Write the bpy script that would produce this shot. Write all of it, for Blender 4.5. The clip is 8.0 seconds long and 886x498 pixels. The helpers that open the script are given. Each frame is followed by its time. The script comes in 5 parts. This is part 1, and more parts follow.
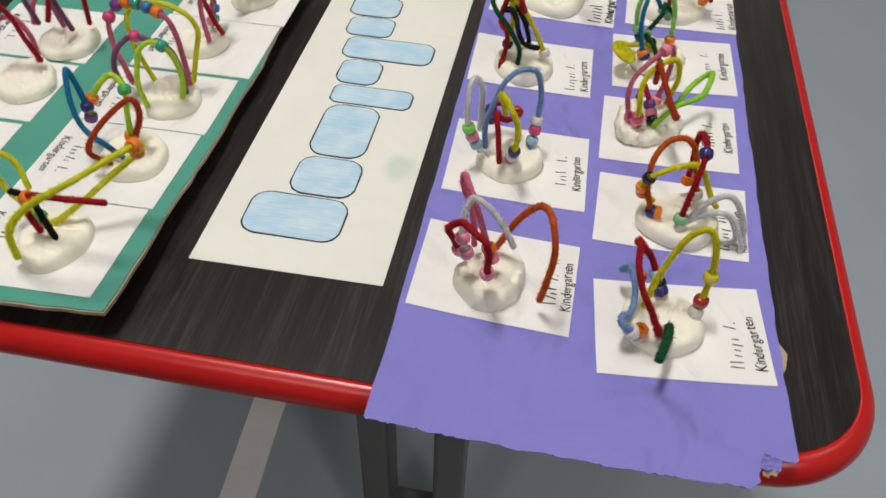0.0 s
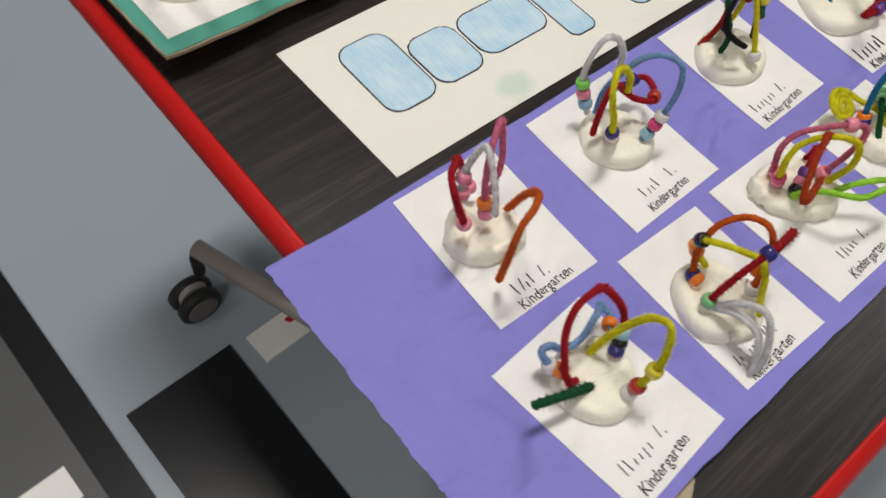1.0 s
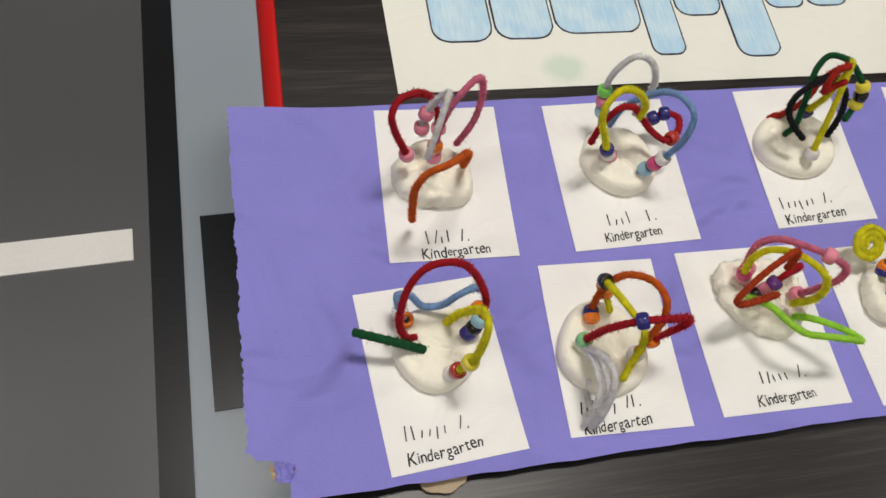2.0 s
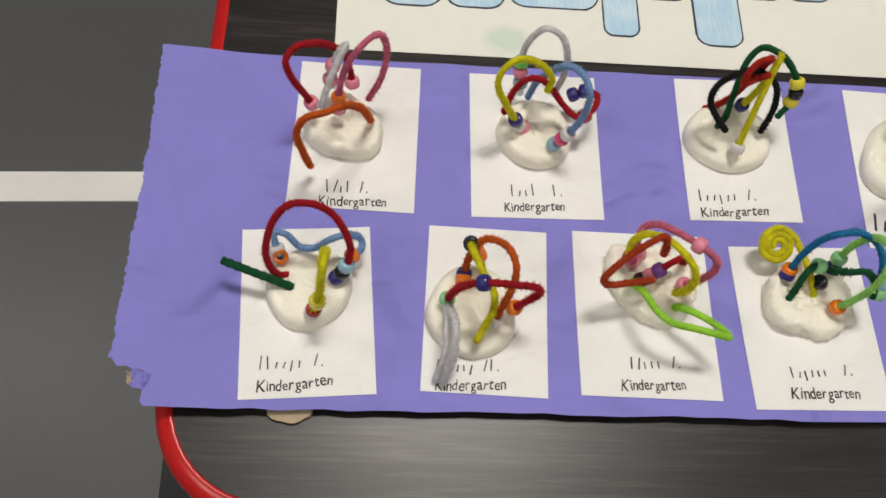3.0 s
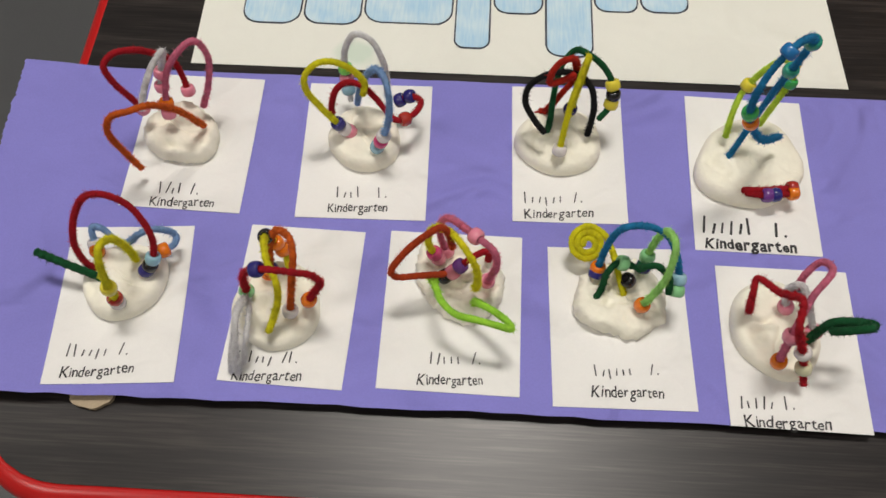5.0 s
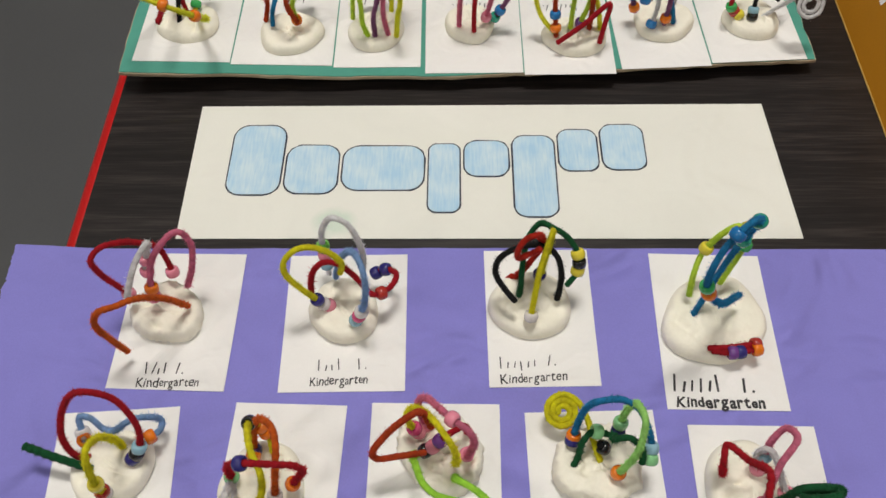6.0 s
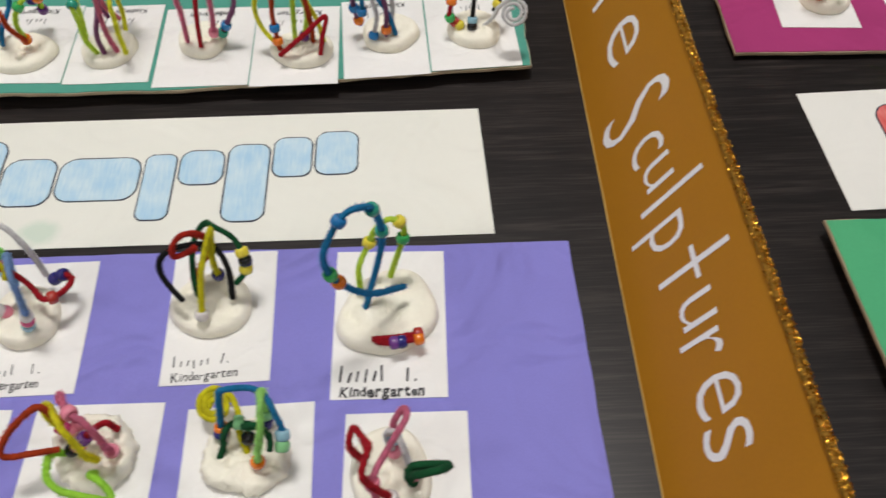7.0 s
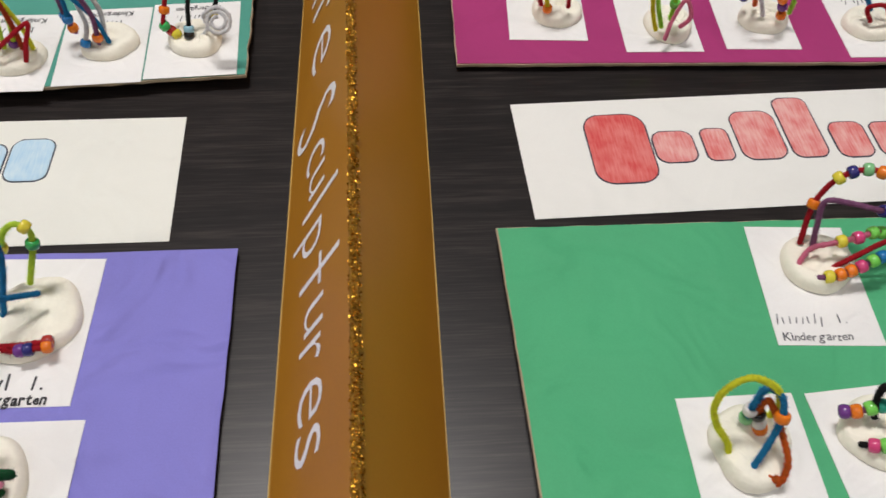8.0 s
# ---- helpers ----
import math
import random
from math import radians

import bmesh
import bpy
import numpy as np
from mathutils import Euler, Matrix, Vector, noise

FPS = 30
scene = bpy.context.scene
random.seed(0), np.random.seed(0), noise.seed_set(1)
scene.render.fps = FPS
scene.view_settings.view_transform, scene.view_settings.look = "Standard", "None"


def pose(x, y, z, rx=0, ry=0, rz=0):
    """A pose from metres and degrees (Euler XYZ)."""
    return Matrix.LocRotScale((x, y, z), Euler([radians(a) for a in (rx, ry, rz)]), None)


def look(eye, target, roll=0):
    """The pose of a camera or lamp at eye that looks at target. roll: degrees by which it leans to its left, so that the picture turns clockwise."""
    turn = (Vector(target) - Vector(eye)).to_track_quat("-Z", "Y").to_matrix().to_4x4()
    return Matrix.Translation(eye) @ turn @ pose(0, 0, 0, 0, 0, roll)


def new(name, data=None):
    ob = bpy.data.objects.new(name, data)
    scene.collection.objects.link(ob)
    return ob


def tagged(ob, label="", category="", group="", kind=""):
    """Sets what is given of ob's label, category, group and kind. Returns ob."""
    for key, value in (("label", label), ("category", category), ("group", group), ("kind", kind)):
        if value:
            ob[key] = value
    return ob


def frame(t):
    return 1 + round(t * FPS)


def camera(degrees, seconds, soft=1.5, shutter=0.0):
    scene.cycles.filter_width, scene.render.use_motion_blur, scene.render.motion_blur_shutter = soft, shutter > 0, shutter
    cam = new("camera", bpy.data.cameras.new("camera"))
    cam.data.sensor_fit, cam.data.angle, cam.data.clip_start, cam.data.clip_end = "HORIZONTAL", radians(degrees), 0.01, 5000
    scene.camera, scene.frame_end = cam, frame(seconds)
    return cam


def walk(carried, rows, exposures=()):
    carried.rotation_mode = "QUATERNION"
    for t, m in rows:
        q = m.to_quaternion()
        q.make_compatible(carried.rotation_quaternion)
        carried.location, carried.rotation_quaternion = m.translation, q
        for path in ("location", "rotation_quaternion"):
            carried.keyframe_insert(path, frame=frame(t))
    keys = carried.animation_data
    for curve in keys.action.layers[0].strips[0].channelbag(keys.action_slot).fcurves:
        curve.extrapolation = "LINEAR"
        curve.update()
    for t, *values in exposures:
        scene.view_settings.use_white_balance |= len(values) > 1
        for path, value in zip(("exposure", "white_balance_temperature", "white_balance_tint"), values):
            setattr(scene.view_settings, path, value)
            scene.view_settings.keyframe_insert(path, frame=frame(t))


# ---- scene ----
TOP = 0.71  # table height
cam = camera(57.4, 8.0, shutter=0.18)
# seconds, eye, point looked at (heights over the table top), roll
PATH = [
    (0.0, (-0.3234, -0.0884, 0.3815), (0.3623, 0.0201, -0.3382), 2.08),
    (0.5, (-0.2509, -0.1662, 0.3858), (0.3153, 0.0837, -0.3997), 5.87),
    (1.0, (-0.2025, -0.2201, 0.3988), (0.2047, 0.1275, -0.4458), 11.03),
    (1.2, (-0.1686, -0.2613, 0.4134), (0.1789, 0.1090, -0.4480), 13.63),
    (2.3, (-0.0533, -0.2944, 0.4203), (0.0993, 0.1058, -0.4833), 17.76),
    (2.5, (-0.0318, -0.2944, 0.4211), (0.0918, 0.1085, -0.4858), 15.64),
    (3.0, (0.0447, -0.3263, 0.4390), (0.1032, 0.0659, -0.4790), 10.04),
    (3.5, (0.0891, -0.3338, 0.4389), (0.1062, 0.0698, -0.4759), 5.06),
    (4.0, (0.1360, -0.3592, 0.4381), (0.1214, 0.0599, -0.4697), 1.22),
    (4.2, (0.1530, -0.3700, 0.4364), (0.1255, 0.0647, -0.4637), -0.23),
    (5.3, (0.2169, -0.3532, 0.4425), (0.1871, 0.1141, -0.4411), -0.66),
    (5.5, (0.2303, -0.3543, 0.4509), (0.1855, 0.1358, -0.4196), -2.19),
    (6.0, (0.2030, -0.3181, 0.4817), (0.1840, 0.2227, -0.3592), -1.69),
    (6.5, (0.2743, -0.3332, 0.4806), (0.2798, 0.2283, -0.3469), -1.12),
    (7.0, (0.3953, -0.3496, 0.4776), (0.4179, 0.2277, -0.3386), -0.13),
    (7.5, (0.5283, -0.3485, 0.4740), (0.5742, 0.2401, -0.3331), 1.96),
    (8.0, (0.6127, -0.3655, 0.4694), (0.6668, 0.2326, -0.3301), 2.28),
]
# seconds, stops, white balance
EXPOSURES = [(0.0, -1.61, 6550, 11), (1.0, -1.61, 6550, 11), (2.5, -1.63, 6680, 11), (4.0, -1.67, 6700, 11), (5.5, -1.69, 6700, 11), (6.5, -1.68, 6500, 11), (7.0, -1.62, 6420, 12), (7.5, -1.56, 6400, 13), (8.0, -1.55, 6370, 14)]
walk(cam, [(t, look((e[0], e[1], e[2] + TOP), (g[0], g[1], g[2] + TOP), r)) for t, e, g, r in PATH], EXPOSURES)

# ---- light ----
world = bpy.data.worlds.new("room_air")
scene.world = world
world.use_nodes = True
world.node_tree.nodes["Background"].inputs["Color"].default_value = (0.9, 0.95, 1.0, 1)
world.node_tree.nodes["Background"].inputs["Strength"].default_value = 0.05
CEILING = 4.0


def panel_lamp(x, y, watts, sx=0.8, sy=0.36):
    data = bpy.data.lights.new("ceiling_lamp", "AREA")
    data.shape, data.size, data.size_y, data.energy, data.color = "RECTANGLE", sx, sy, watts, (1.0, 0.965, 0.91)
    ob = new("ceiling_lamp", data)
    ob.location = (x, y, CEILING - 0.06)


# first lamp inferred from shadows and table sheen; the other four are added fill
LAMPS = [(0.31, 0.55, 184), (-2.3, 0.95, 40), (3.4, -0.3, 40), (0.75, -2.4, 30), (-2.3, -2.0, 105)]
for lx, ly, lw in LAMPS:
    panel_lamp(lx, ly, lw)


# ---- materials ----
def material(name, color, rough=0.6, spread=0.12, scale=30.0, fine=400.0, bump=0.15, metal=0.0, stretch=(1, 1, 1), sheen=0.0, coat=0.0, per_object=0.0, depth=0.001, wave=0.0, wave_scale=16.0):
    """A surface whose colour varies at a coarse and a fine scale, with fine relief."""
    m = bpy.data.materials.new(name)
    m.use_nodes = True
    nt = m.node_tree
    n, l = nt.nodes, nt.links
    b = n["Principled BSDF"]
    tc = n.new("ShaderNodeTexCoord")
    mp = n.new("ShaderNodeMapping")
    mp.inputs["Scale"].default_value = stretch
    l.new(tc.outputs["Object"], mp.inputs["Vector"])
    big, small = n.new("ShaderNodeTexNoise"), n.new("ShaderNodeTexNoise")
    big.inputs["Scale"].default_value, small.inputs["Scale"].default_value = scale, fine
    big.inputs["Detail"].default_value, small.inputs["Detail"].default_value = 5, 3
    l.new(mp.outputs["Vector"], big.inputs["Vector"])
    l.new(mp.outputs["Vector"], small.inputs["Vector"])
    mix = n.new("ShaderNodeMix")
    mix.data_type = "FLOAT"
    mix.inputs["Factor"].default_value = 0.4
    l.new(big.outputs["Fac"], mix.inputs["A"])
    l.new(small.outputs["Fac"], mix.inputs["B"])
    ramp = n.new("ShaderNodeValToRGB")
    lo = [max(0.0, c * (1 - spread)) for c in color]
    hi = [min(1.0, c * (1 + spread)) for c in color]
    ramp.color_ramp.elements[0].position, ramp.color_ramp.elements[1].position = 0.3, 0.7
    ramp.color_ramp.elements[0].color, ramp.color_ramp.elements[1].color = (*lo, 1), (*hi, 1)
    l.new(mix.outputs["Result"], ramp.inputs["Fac"])
    out = ramp.outputs["Color"]
    if per_object:
        info, hsv, rng = n.new("ShaderNodeObjectInfo"), n.new("ShaderNodeHueSaturation"), n.new("ShaderNodeMapRange")
        rng.inputs["To Min"].default_value, rng.inputs["To Max"].default_value = 1 - per_object, 1 + per_object
        l.new(info.outputs["Random"], rng.inputs["Value"])
        l.new(rng.outputs["Result"], hsv.inputs["Value"])
        l.new(out, hsv.inputs["Color"])
        out = hsv.outputs["Color"]
    l.new(out, b.inputs["Base Color"])
    b.inputs["Roughness"].default_value, b.inputs["Metallic"].default_value = rough, metal
    b.inputs["Sheen Weight"].default_value, b.inputs["Coat Weight"].default_value = sheen, coat
    if bump:
        bp = n.new("ShaderNodeBump")
        bp.inputs["Strength"].default_value, bp.inputs["Distance"].default_value = bump, depth
        l.new(mix.outputs["Result"], bp.inputs["Height"])
        l.new(bp.outputs["Normal"], b.inputs["Normal"])
        if wave:
            # sheet lying not quite flat
            wv, wb = n.new("ShaderNodeTexNoise"), n.new("ShaderNodeBump")
            wv.inputs["Scale"].default_value, wv.inputs["Detail"].default_value, wv.inputs["Distortion"].default_value = wave_scale, 2, 0.8
            wb.inputs["Strength"].default_value, wb.inputs["Distance"].default_value = 1.0, wave
            l.new(tc.outputs["Object"], wv.inputs["Vector"])
            l.new(wv.outputs["Fac"], wb.inputs["Height"])
            l.new(wb.outputs["Normal"], bp.inputs["Normal"])
    return m


def wood_laminate():
    """Dark grey-brown laminate, its grain running along x."""
    m = bpy.data.materials.new("dark_wood_laminate")
    m.use_nodes = True
    nt = m.node_tree
    n, l = nt.nodes, nt.links
    b = n["Principled BSDF"]
    tc = n.new("ShaderNodeTexCoord")
    maps = []
    for sx, sy, dist in ((1.6, 95, 0.5), (7, 330, 0.4), (2.5, 7, 0.8), (14, 800, 0.2)):
        mp, no = n.new("ShaderNodeMapping"), n.new("ShaderNodeTexNoise")
        mp.inputs["Scale"].default_value = (sx * 2.2, sy, 1)
        no.inputs["Scale"].default_value, no.inputs["Detail"].default_value, no.inputs["Distortion"].default_value = 1.0, 6, dist
        l.new(tc.outputs["Object"], mp.inputs["Vector"])
        l.new(mp.outputs["Vector"], no.inputs["Vector"])
        maps.append(no.outputs["Fac"])
    a, c, d = n.new("ShaderNodeMix"), n.new("ShaderNodeMix"), n.new("ShaderNodeMix")
    a.inputs["Factor"].default_value, c.inputs["Factor"].default_value, d.inputs["Factor"].default_value = 0.52, 0.12, 0.34
    l.new(maps[0], a.inputs["A"]), l.new(maps[1], a.inputs["B"])
    l.new(a.outputs["Result"], c.inputs["A"]), l.new(maps[2], c.inputs["B"])
    l.new(c.outputs["Result"], d.inputs["A"]), l.new(maps[3], d.inputs["B"])
    ramp = n.new("ShaderNodeValToRGB")
    e = ramp.color_ramp.elements
    e[0].position, e[0].color = 0.40, (0.0062, 0.0052, 0.0049, 1)
    e[1].position, e[1].color = 0.62, (0.040, 0.033, 0.030, 1)
    mid = e.new(0.5)
    mid.color = (0.0150, 0.0118, 0.0115, 1)
    l.new(d.outputs["Result"], ramp.inputs["Fac"])
    l.new(ramp.outputs["Color"], b.inputs["Base Color"])
    gloss = n.new("ShaderNodeMapRange")
    gloss.inputs["From Min"].default_value, gloss.inputs["From Max"].default_value = 0.35, 0.65
    gloss.inputs["To Min"].default_value, gloss.inputs["To Max"].default_value = 0.37, 0.34
    b.inputs["Specular IOR Level"].default_value = 0.46
    l.new(d.outputs["Result"], gloss.inputs["Value"])
    l.new(gloss.outputs["Result"], b.inputs["Roughness"])
    bp = n.new("ShaderNodeBump")
    bp.inputs["Strength"].default_value, bp.inputs["Distance"].default_value = 0.085, 0.0006
    l.new(d.outputs["Result"], bp.inputs["Height"])
    l.new(bp.outputs["Normal"], b.inputs["Normal"])
    return m


def pencil(name, light, dark):
    """Coloured pencil on paper: uneven slanting strokes."""
    m = material(name, light, 0.75, 0.0, 20, 500, 0.05)
    nt = m.node_tree
    n, l = nt.nodes, nt.links
    tc, mp, no, ramp = n.new("ShaderNodeTexCoord"), n.new("ShaderNodeMapping"), n.new("ShaderNodeTexNoise"), n.new("ShaderNodeValToRGB")
    mp.inputs["Rotation"].default_value, mp.inputs["Scale"].default_value = (0, 0, 0.25), (620, 60, 1)
    no.inputs["Scale"].default_value, no.inputs["Detail"].default_value = 1.0, 6
    ramp.color_ramp.elements[0].position, ramp.color_ramp.elements[1].position = 0.38, 0.64
    ramp.color_ramp.elements[0].color, ramp.color_ramp.elements[1].color = (*light, 1), (*dark, 1)
    l.new(tc.outputs["Object"], mp.inputs["Vector"]), l.new(mp.outputs["Vector"], no.inputs["Vector"])
    patch, both = n.new("ShaderNodeTexNoise"), n.new("ShaderNodeMix")
    patch.inputs["Scale"].default_value, patch.inputs["Detail"].default_value = 55, 2
    both.inputs["Factor"].default_value = 0.5
    l.new(tc.outputs["Object"], patch.inputs["Vector"]), l.new(no.outputs["Fac"], both.inputs["A"]), l.new(patch.outputs["Fac"], both.inputs["B"])
    l.new(both.outputs["Result"], ramp.inputs["Fac"]), l.new(ramp.outputs["Color"], n["Principled BSDF"].inputs["Base Color"])
    return m


WOOD = wood_laminate()
RED_EDGE = material("red_vinyl", (0.52, 0.010, 0.010), 0.30, 0.06, 20, 600, 0.02)
PURPLE = material("purple_paper", (0.238, 0.222, 0.640), 0.8, 0.07, 11, 900, 0.12, wave=0.017)
TEAL = material("teal_paper", (0.075, 0.33, 0.255), 0.8, 0.06, 14, 900, 0.12, wave=0.008)
GREEN = material("green_paper", (0.070, 0.415, 0.188), 0.75, 0.08, 9, 900, 0.12, wave=0.010)
MAGENTA = material("magenta_paper", (0.39, 0.030, 0.165), 0.8, 0.06, 14, 900, 0.12, wave=0.008)
CARDBOARD = material("brown_cardboard", (0.44, 0.35, 0.24), 0.9, 0.15, 40, 600, 0.3)
CARD = material("white_card", (0.87, 0.862, 0.842), 0.7, 0.03, 25, 900, 0.06, wave=0.006, wave_scale=30)
CREAM = material("cream_poster", (0.845, 0.842, 0.795), 0.65, 0.025, 12, 900, 0.05, wave=0.008)
CLAY = material("white_clay", (0.935, 0.90, 0.765), 0.72, 0.05, 60, 420, 0.8, depth=0.0012)
INK = material("black_ink", (0.018, 0.017, 0.02), 0.6, 0.1, 60, 900, 0)
NAVY_INK = material("dark_blue_ink", (0.022, 0.030, 0.055), 0.6, 0.2, 60, 900, 0)
GREY_INK = material("grey_pen", (0.10, 0.10, 0.11), 0.6, 0.1, 60, 900, 0)
WHITE_PAINT = material("white_paint", (0.86, 0.84, 0.85), 0.6, 0.06, 60, 500, 0.1)
STAINED = material("stained_cream_poster", (0.835, 0.838, 0.765), 0.65, 0.025, 12, 900, 0.05, wave=0.008)


def stain(m, at, size, color):
    nt = m.node_tree
    n, l = nt.nodes, nt.links
    bsdf = n["Principled BSDF"]
    tc, mp, no, gr, ad, ramp, mx = (n.new("ShaderNode" + k) for k in ("TexCoord", "Mapping", "TexNoise", "TexGradient", "Math", "ValToRGB", "Mix"))
    mp.inputs["Location"].default_value = [-c / s for c, s in zip(at, size)]
    mp.inputs["Scale"].default_value = [1 / s for s in size]
    gr.gradient_type = "SPHERICAL"
    no.inputs["Scale"].default_value = 90
    ad.operation = "MULTIPLY"
    l.new(tc.outputs["Object"], mp.inputs["Vector"]), l.new(mp.outputs["Vector"], gr.inputs["Vector"]), l.new(tc.outputs["Object"], no.inputs["Vector"])
    l.new(gr.outputs["Fac"], ad.inputs[0]), l.new(no.outputs["Fac"], ad.inputs[1])
    ramp.color_ramp.elements[0].position, ramp.color_ramp.elements[1].position = 0.02, 0.30
    l.new(ad.outputs["Value"], ramp.inputs["Fac"])
    mx.data_type = "RGBA"
    l.new(ramp.outputs["Color"], mx.inputs["Factor"])
    l.new(bsdf.inputs["Base Color"].links[0].from_socket, mx.inputs["A"])
    mx.inputs["B"].default_value = (*color, 1)
    l.new(mx.outputs["Result"], bsdf.inputs["Base Color"])


stain(STAINED, (0.113, 0.014, 0), (0.019, 0.016, 0.02), (0.66, 0.76, 0.65))
GOLD = material("gold_foil_card", (0.43, 0.182, 0.013), 0.42, 0.06, 10, 500, 0.04)
GOLD.node_tree.nodes["Principled BSDF"].inputs["Specular IOR Level"].default_value = 0.18
GOLD_EDGE = material("gold_edge", (0.50, 0.33, 0.08), 0.6, 0.2, 60, 500, 0.1)
GLITTER = material("gold_glitter", (0.62, 0.31, 0.03), 0.26, 0.6, 300, 900, 0.8, metal=0.9)
RIDGE_BROWN = material("dark_gold_trim", (0.27, 0.135, 0.018), 0.7, 0.5, 300, 900, 0.8)
RIDGE_BROWN.node_tree.nodes["Principled BSDF"].inputs["Specular IOR Level"].default_value = 0.1
BLUE_PENCIL = pencil("blue_pencil", (0.62, 0.78, 0.87), (0.40, 0.64, 0.83))
RED_PENCIL = pencil("red_pencil", (0.83, 0.45, 0.42), (0.74, 0.16, 0.15))
DEEP_RED_PENCIL = pencil("deep_red_pencil", (0.76, 0.22, 0.20), (0.66, 0.060, 0.055))
FLOOR_LIGHT = material("grey_vinyl", (0.37, 0.425, 0.485), 0.30, 0.06, 3, 300, 0.04)
FLOOR_DARK = material("dark_grey_vinyl", (0.100, 0.103, 0.107), 0.36, 0.08, 3, 300, 0.04)
FLOOR_BLACK = material("black_vinyl", (0.011, 0.012, 0.0145), 0.27, 0.1, 3, 300, 0.04)
FLOOR_WHITE = material("white_floor_tape", (0.90, 0.885, 0.86), 0.5, 0.06, 12, 300, 0.04)
STEEL = material("grey_steel", (0.40, 0.365, 0.35), 0.42, 0.1, 20, 400, 0.05, metal=0.2)
POST = material("dark_grey_steel", (0.13, 0.135, 0.14), 0.45, 0.1, 20, 400, 0.05)
RUBBER = material("black_rubber", (0.014, 0.014, 0.015), 0.55, 0.1, 40, 400, 0.1)
WHEEL = material("grey_wheel", (0.16, 0.14, 0.145), 0.5, 0.1, 40, 400, 0.1)
WALL = material("painted_wall", (0.48, 0.47, 0.44), 0.8, 0.03, 3, 200, 0.1)
# grey, so that the unseen ceiling reflects less in the tabletop
CEIL = material("ceiling_tile", (0.42, 0.42, 0.41), 0.9, 0.03, 3, 200, 0.1)
LAMP_GLOW = bpy.data.materials.new("lamp_diffuser")
LAMP_GLOW.use_nodes = True
LAMP_GLOW.node_tree.nodes["Principled BSDF"].inputs["Emission Color"].default_value = (1, 0.97, 0.92, 1)
LAMP_GLOW.node_tree.nodes["Principled BSDF"].inputs["Emission Strength"].default_value = 6.0

FIBRE = {}
for key, rgb in dict(red=(0.49, 0.009, 0.021), orange=(0.68, 0.135, 0.012), yellow=(0.83, 0.74, 0.018), bright_yellow=(0.92, 0.90, 0.04), lime=(0.46, 0.92, 0.08), neon_lime=(0.64, 0.95, 0.08), green=(0.007, 0.115, 0.036),
                     black=(0.010, 0.010, 0.010), white=(0.80, 0.78, 0.78), grey=(0.90, 0.89, 0.90), pink=(0.74, 0.21, 0.33), blue=(0.016, 0.25, 0.50),
                     light_blue=(0.27, 0.44, 0.70), scarlet=(0.50, 0.022, 0.008), mauve=(0.30, 0.11, 0.24), rust=(0.54, 0.065, 0.012), mint=(0.44, 0.87, 0.24)).items():
    FIBRE[key] = material("chenille_" + key, rgb, 0.95, 0.30, 250, 1500, 0.6, sheen=0.05)
    # loose fibres let light through
    nt = FIBRE[key].node_tree
    thin, blend = nt.nodes.new("ShaderNodeBsdfTranslucent"), nt.nodes.new("ShaderNodeMixShader")
    blend.inputs["Fac"].default_value = 0.4
    nt.links.new(nt.nodes["Principled BSDF"].inputs["Base Color"].links[0].from_socket, thin.inputs["Color"])
    nt.links.new(nt.nodes["Principled BSDF"].outputs["BSDF"], blend.inputs[1]), nt.links.new(thin.outputs["BSDF"], blend.inputs[2])
    nt.links.new(blend.outputs["Shader"], nt.nodes["Material Output"].inputs["Surface"])
BEAD = {}
for key, rgb in dict(red=(0.42, 0.03, 0.02), orange=(0.85, 0.20, 0.008), yellow=(0.78, 0.66, 0.05), green=(0.04, 0.42, 0.10), lime=(0.20, 0.68, 0.10), teal=(0.02, 0.33, 0.22),
                     navy=(0.025, 0.022, 0.17), blue=(0.01, 0.17, 0.45), black=(0.010, 0.010, 0.012), white=(0.72, 0.68, 0.66), cream=(0.66, 0.64, 0.42), pink=(0.80, 0.25, 0.34),
                     light_blue=(0.28, 0.50, 0.60), purple=(0.16, 0.04, 0.25), mint=(0.24, 0.58, 0.26), rose=(0.66, 0.06, 0.20), grey=(0.42, 0.42, 0.42)).items():
    BEAD[key] = material("plastic_" + key, rgb, 0.22, 0.05, 80, 600, 0.02, coat=0.3)


# ---- builders ----
def finish(bm, mesh_name, mat, smooth=False):
    me = bpy.data.meshes.new(mesh_name)
    bm.normal_update()
    bm.to_mesh(me)
    bm.free()
    me.materials.append(mat)
    if smooth:
        me.polygons.foreach_set("use_smooth", [True] * len(me.polygons))
    return me


def part(name, bm, mat, parent, label="", smooth=False):
    ob = new(name, finish(bm, name, mat, smooth))
    ob.parent = parent
    if label:
        tagged(ob, label)
    return ob


def thing(name, at, label, category, group="", kind="", turn=0.0):
    ob = new(name)
    ob.empty_display_size = 0.02
    ob.location = (at[0], at[1], at[2] + TOP)
    ob.rotation_euler = (0, 0, radians(turn))
    return tagged(ob, label, category, group, kind)


def structure(name, bm, mat, label="", category="", smooth=False):
    return tagged(new(name, finish(bm, name, mat, smooth)), label, category, "", "structure")


def box(bm, lo, hi, bevel=0.0, segments=2):
    made = bmesh.ops.create_cube(bm, size=1.0)["verts"]
    for v in made:
        v.co = Vector([lo[i] + (v.co[i] + 0.5) * (hi[i] - lo[i]) for i in range(3)])
    if bevel:
        edges = list({e for v in made for e in v.link_edges})
        bmesh.ops.bevel(bm, geom=edges, offset=bevel, segments=segments, affect="EDGES", profile=0.5)
    return bm


def boxed(lo, hi, bevel=0.0, segments=2):
    return box(bmesh.new(), lo, hi, bevel, segments)


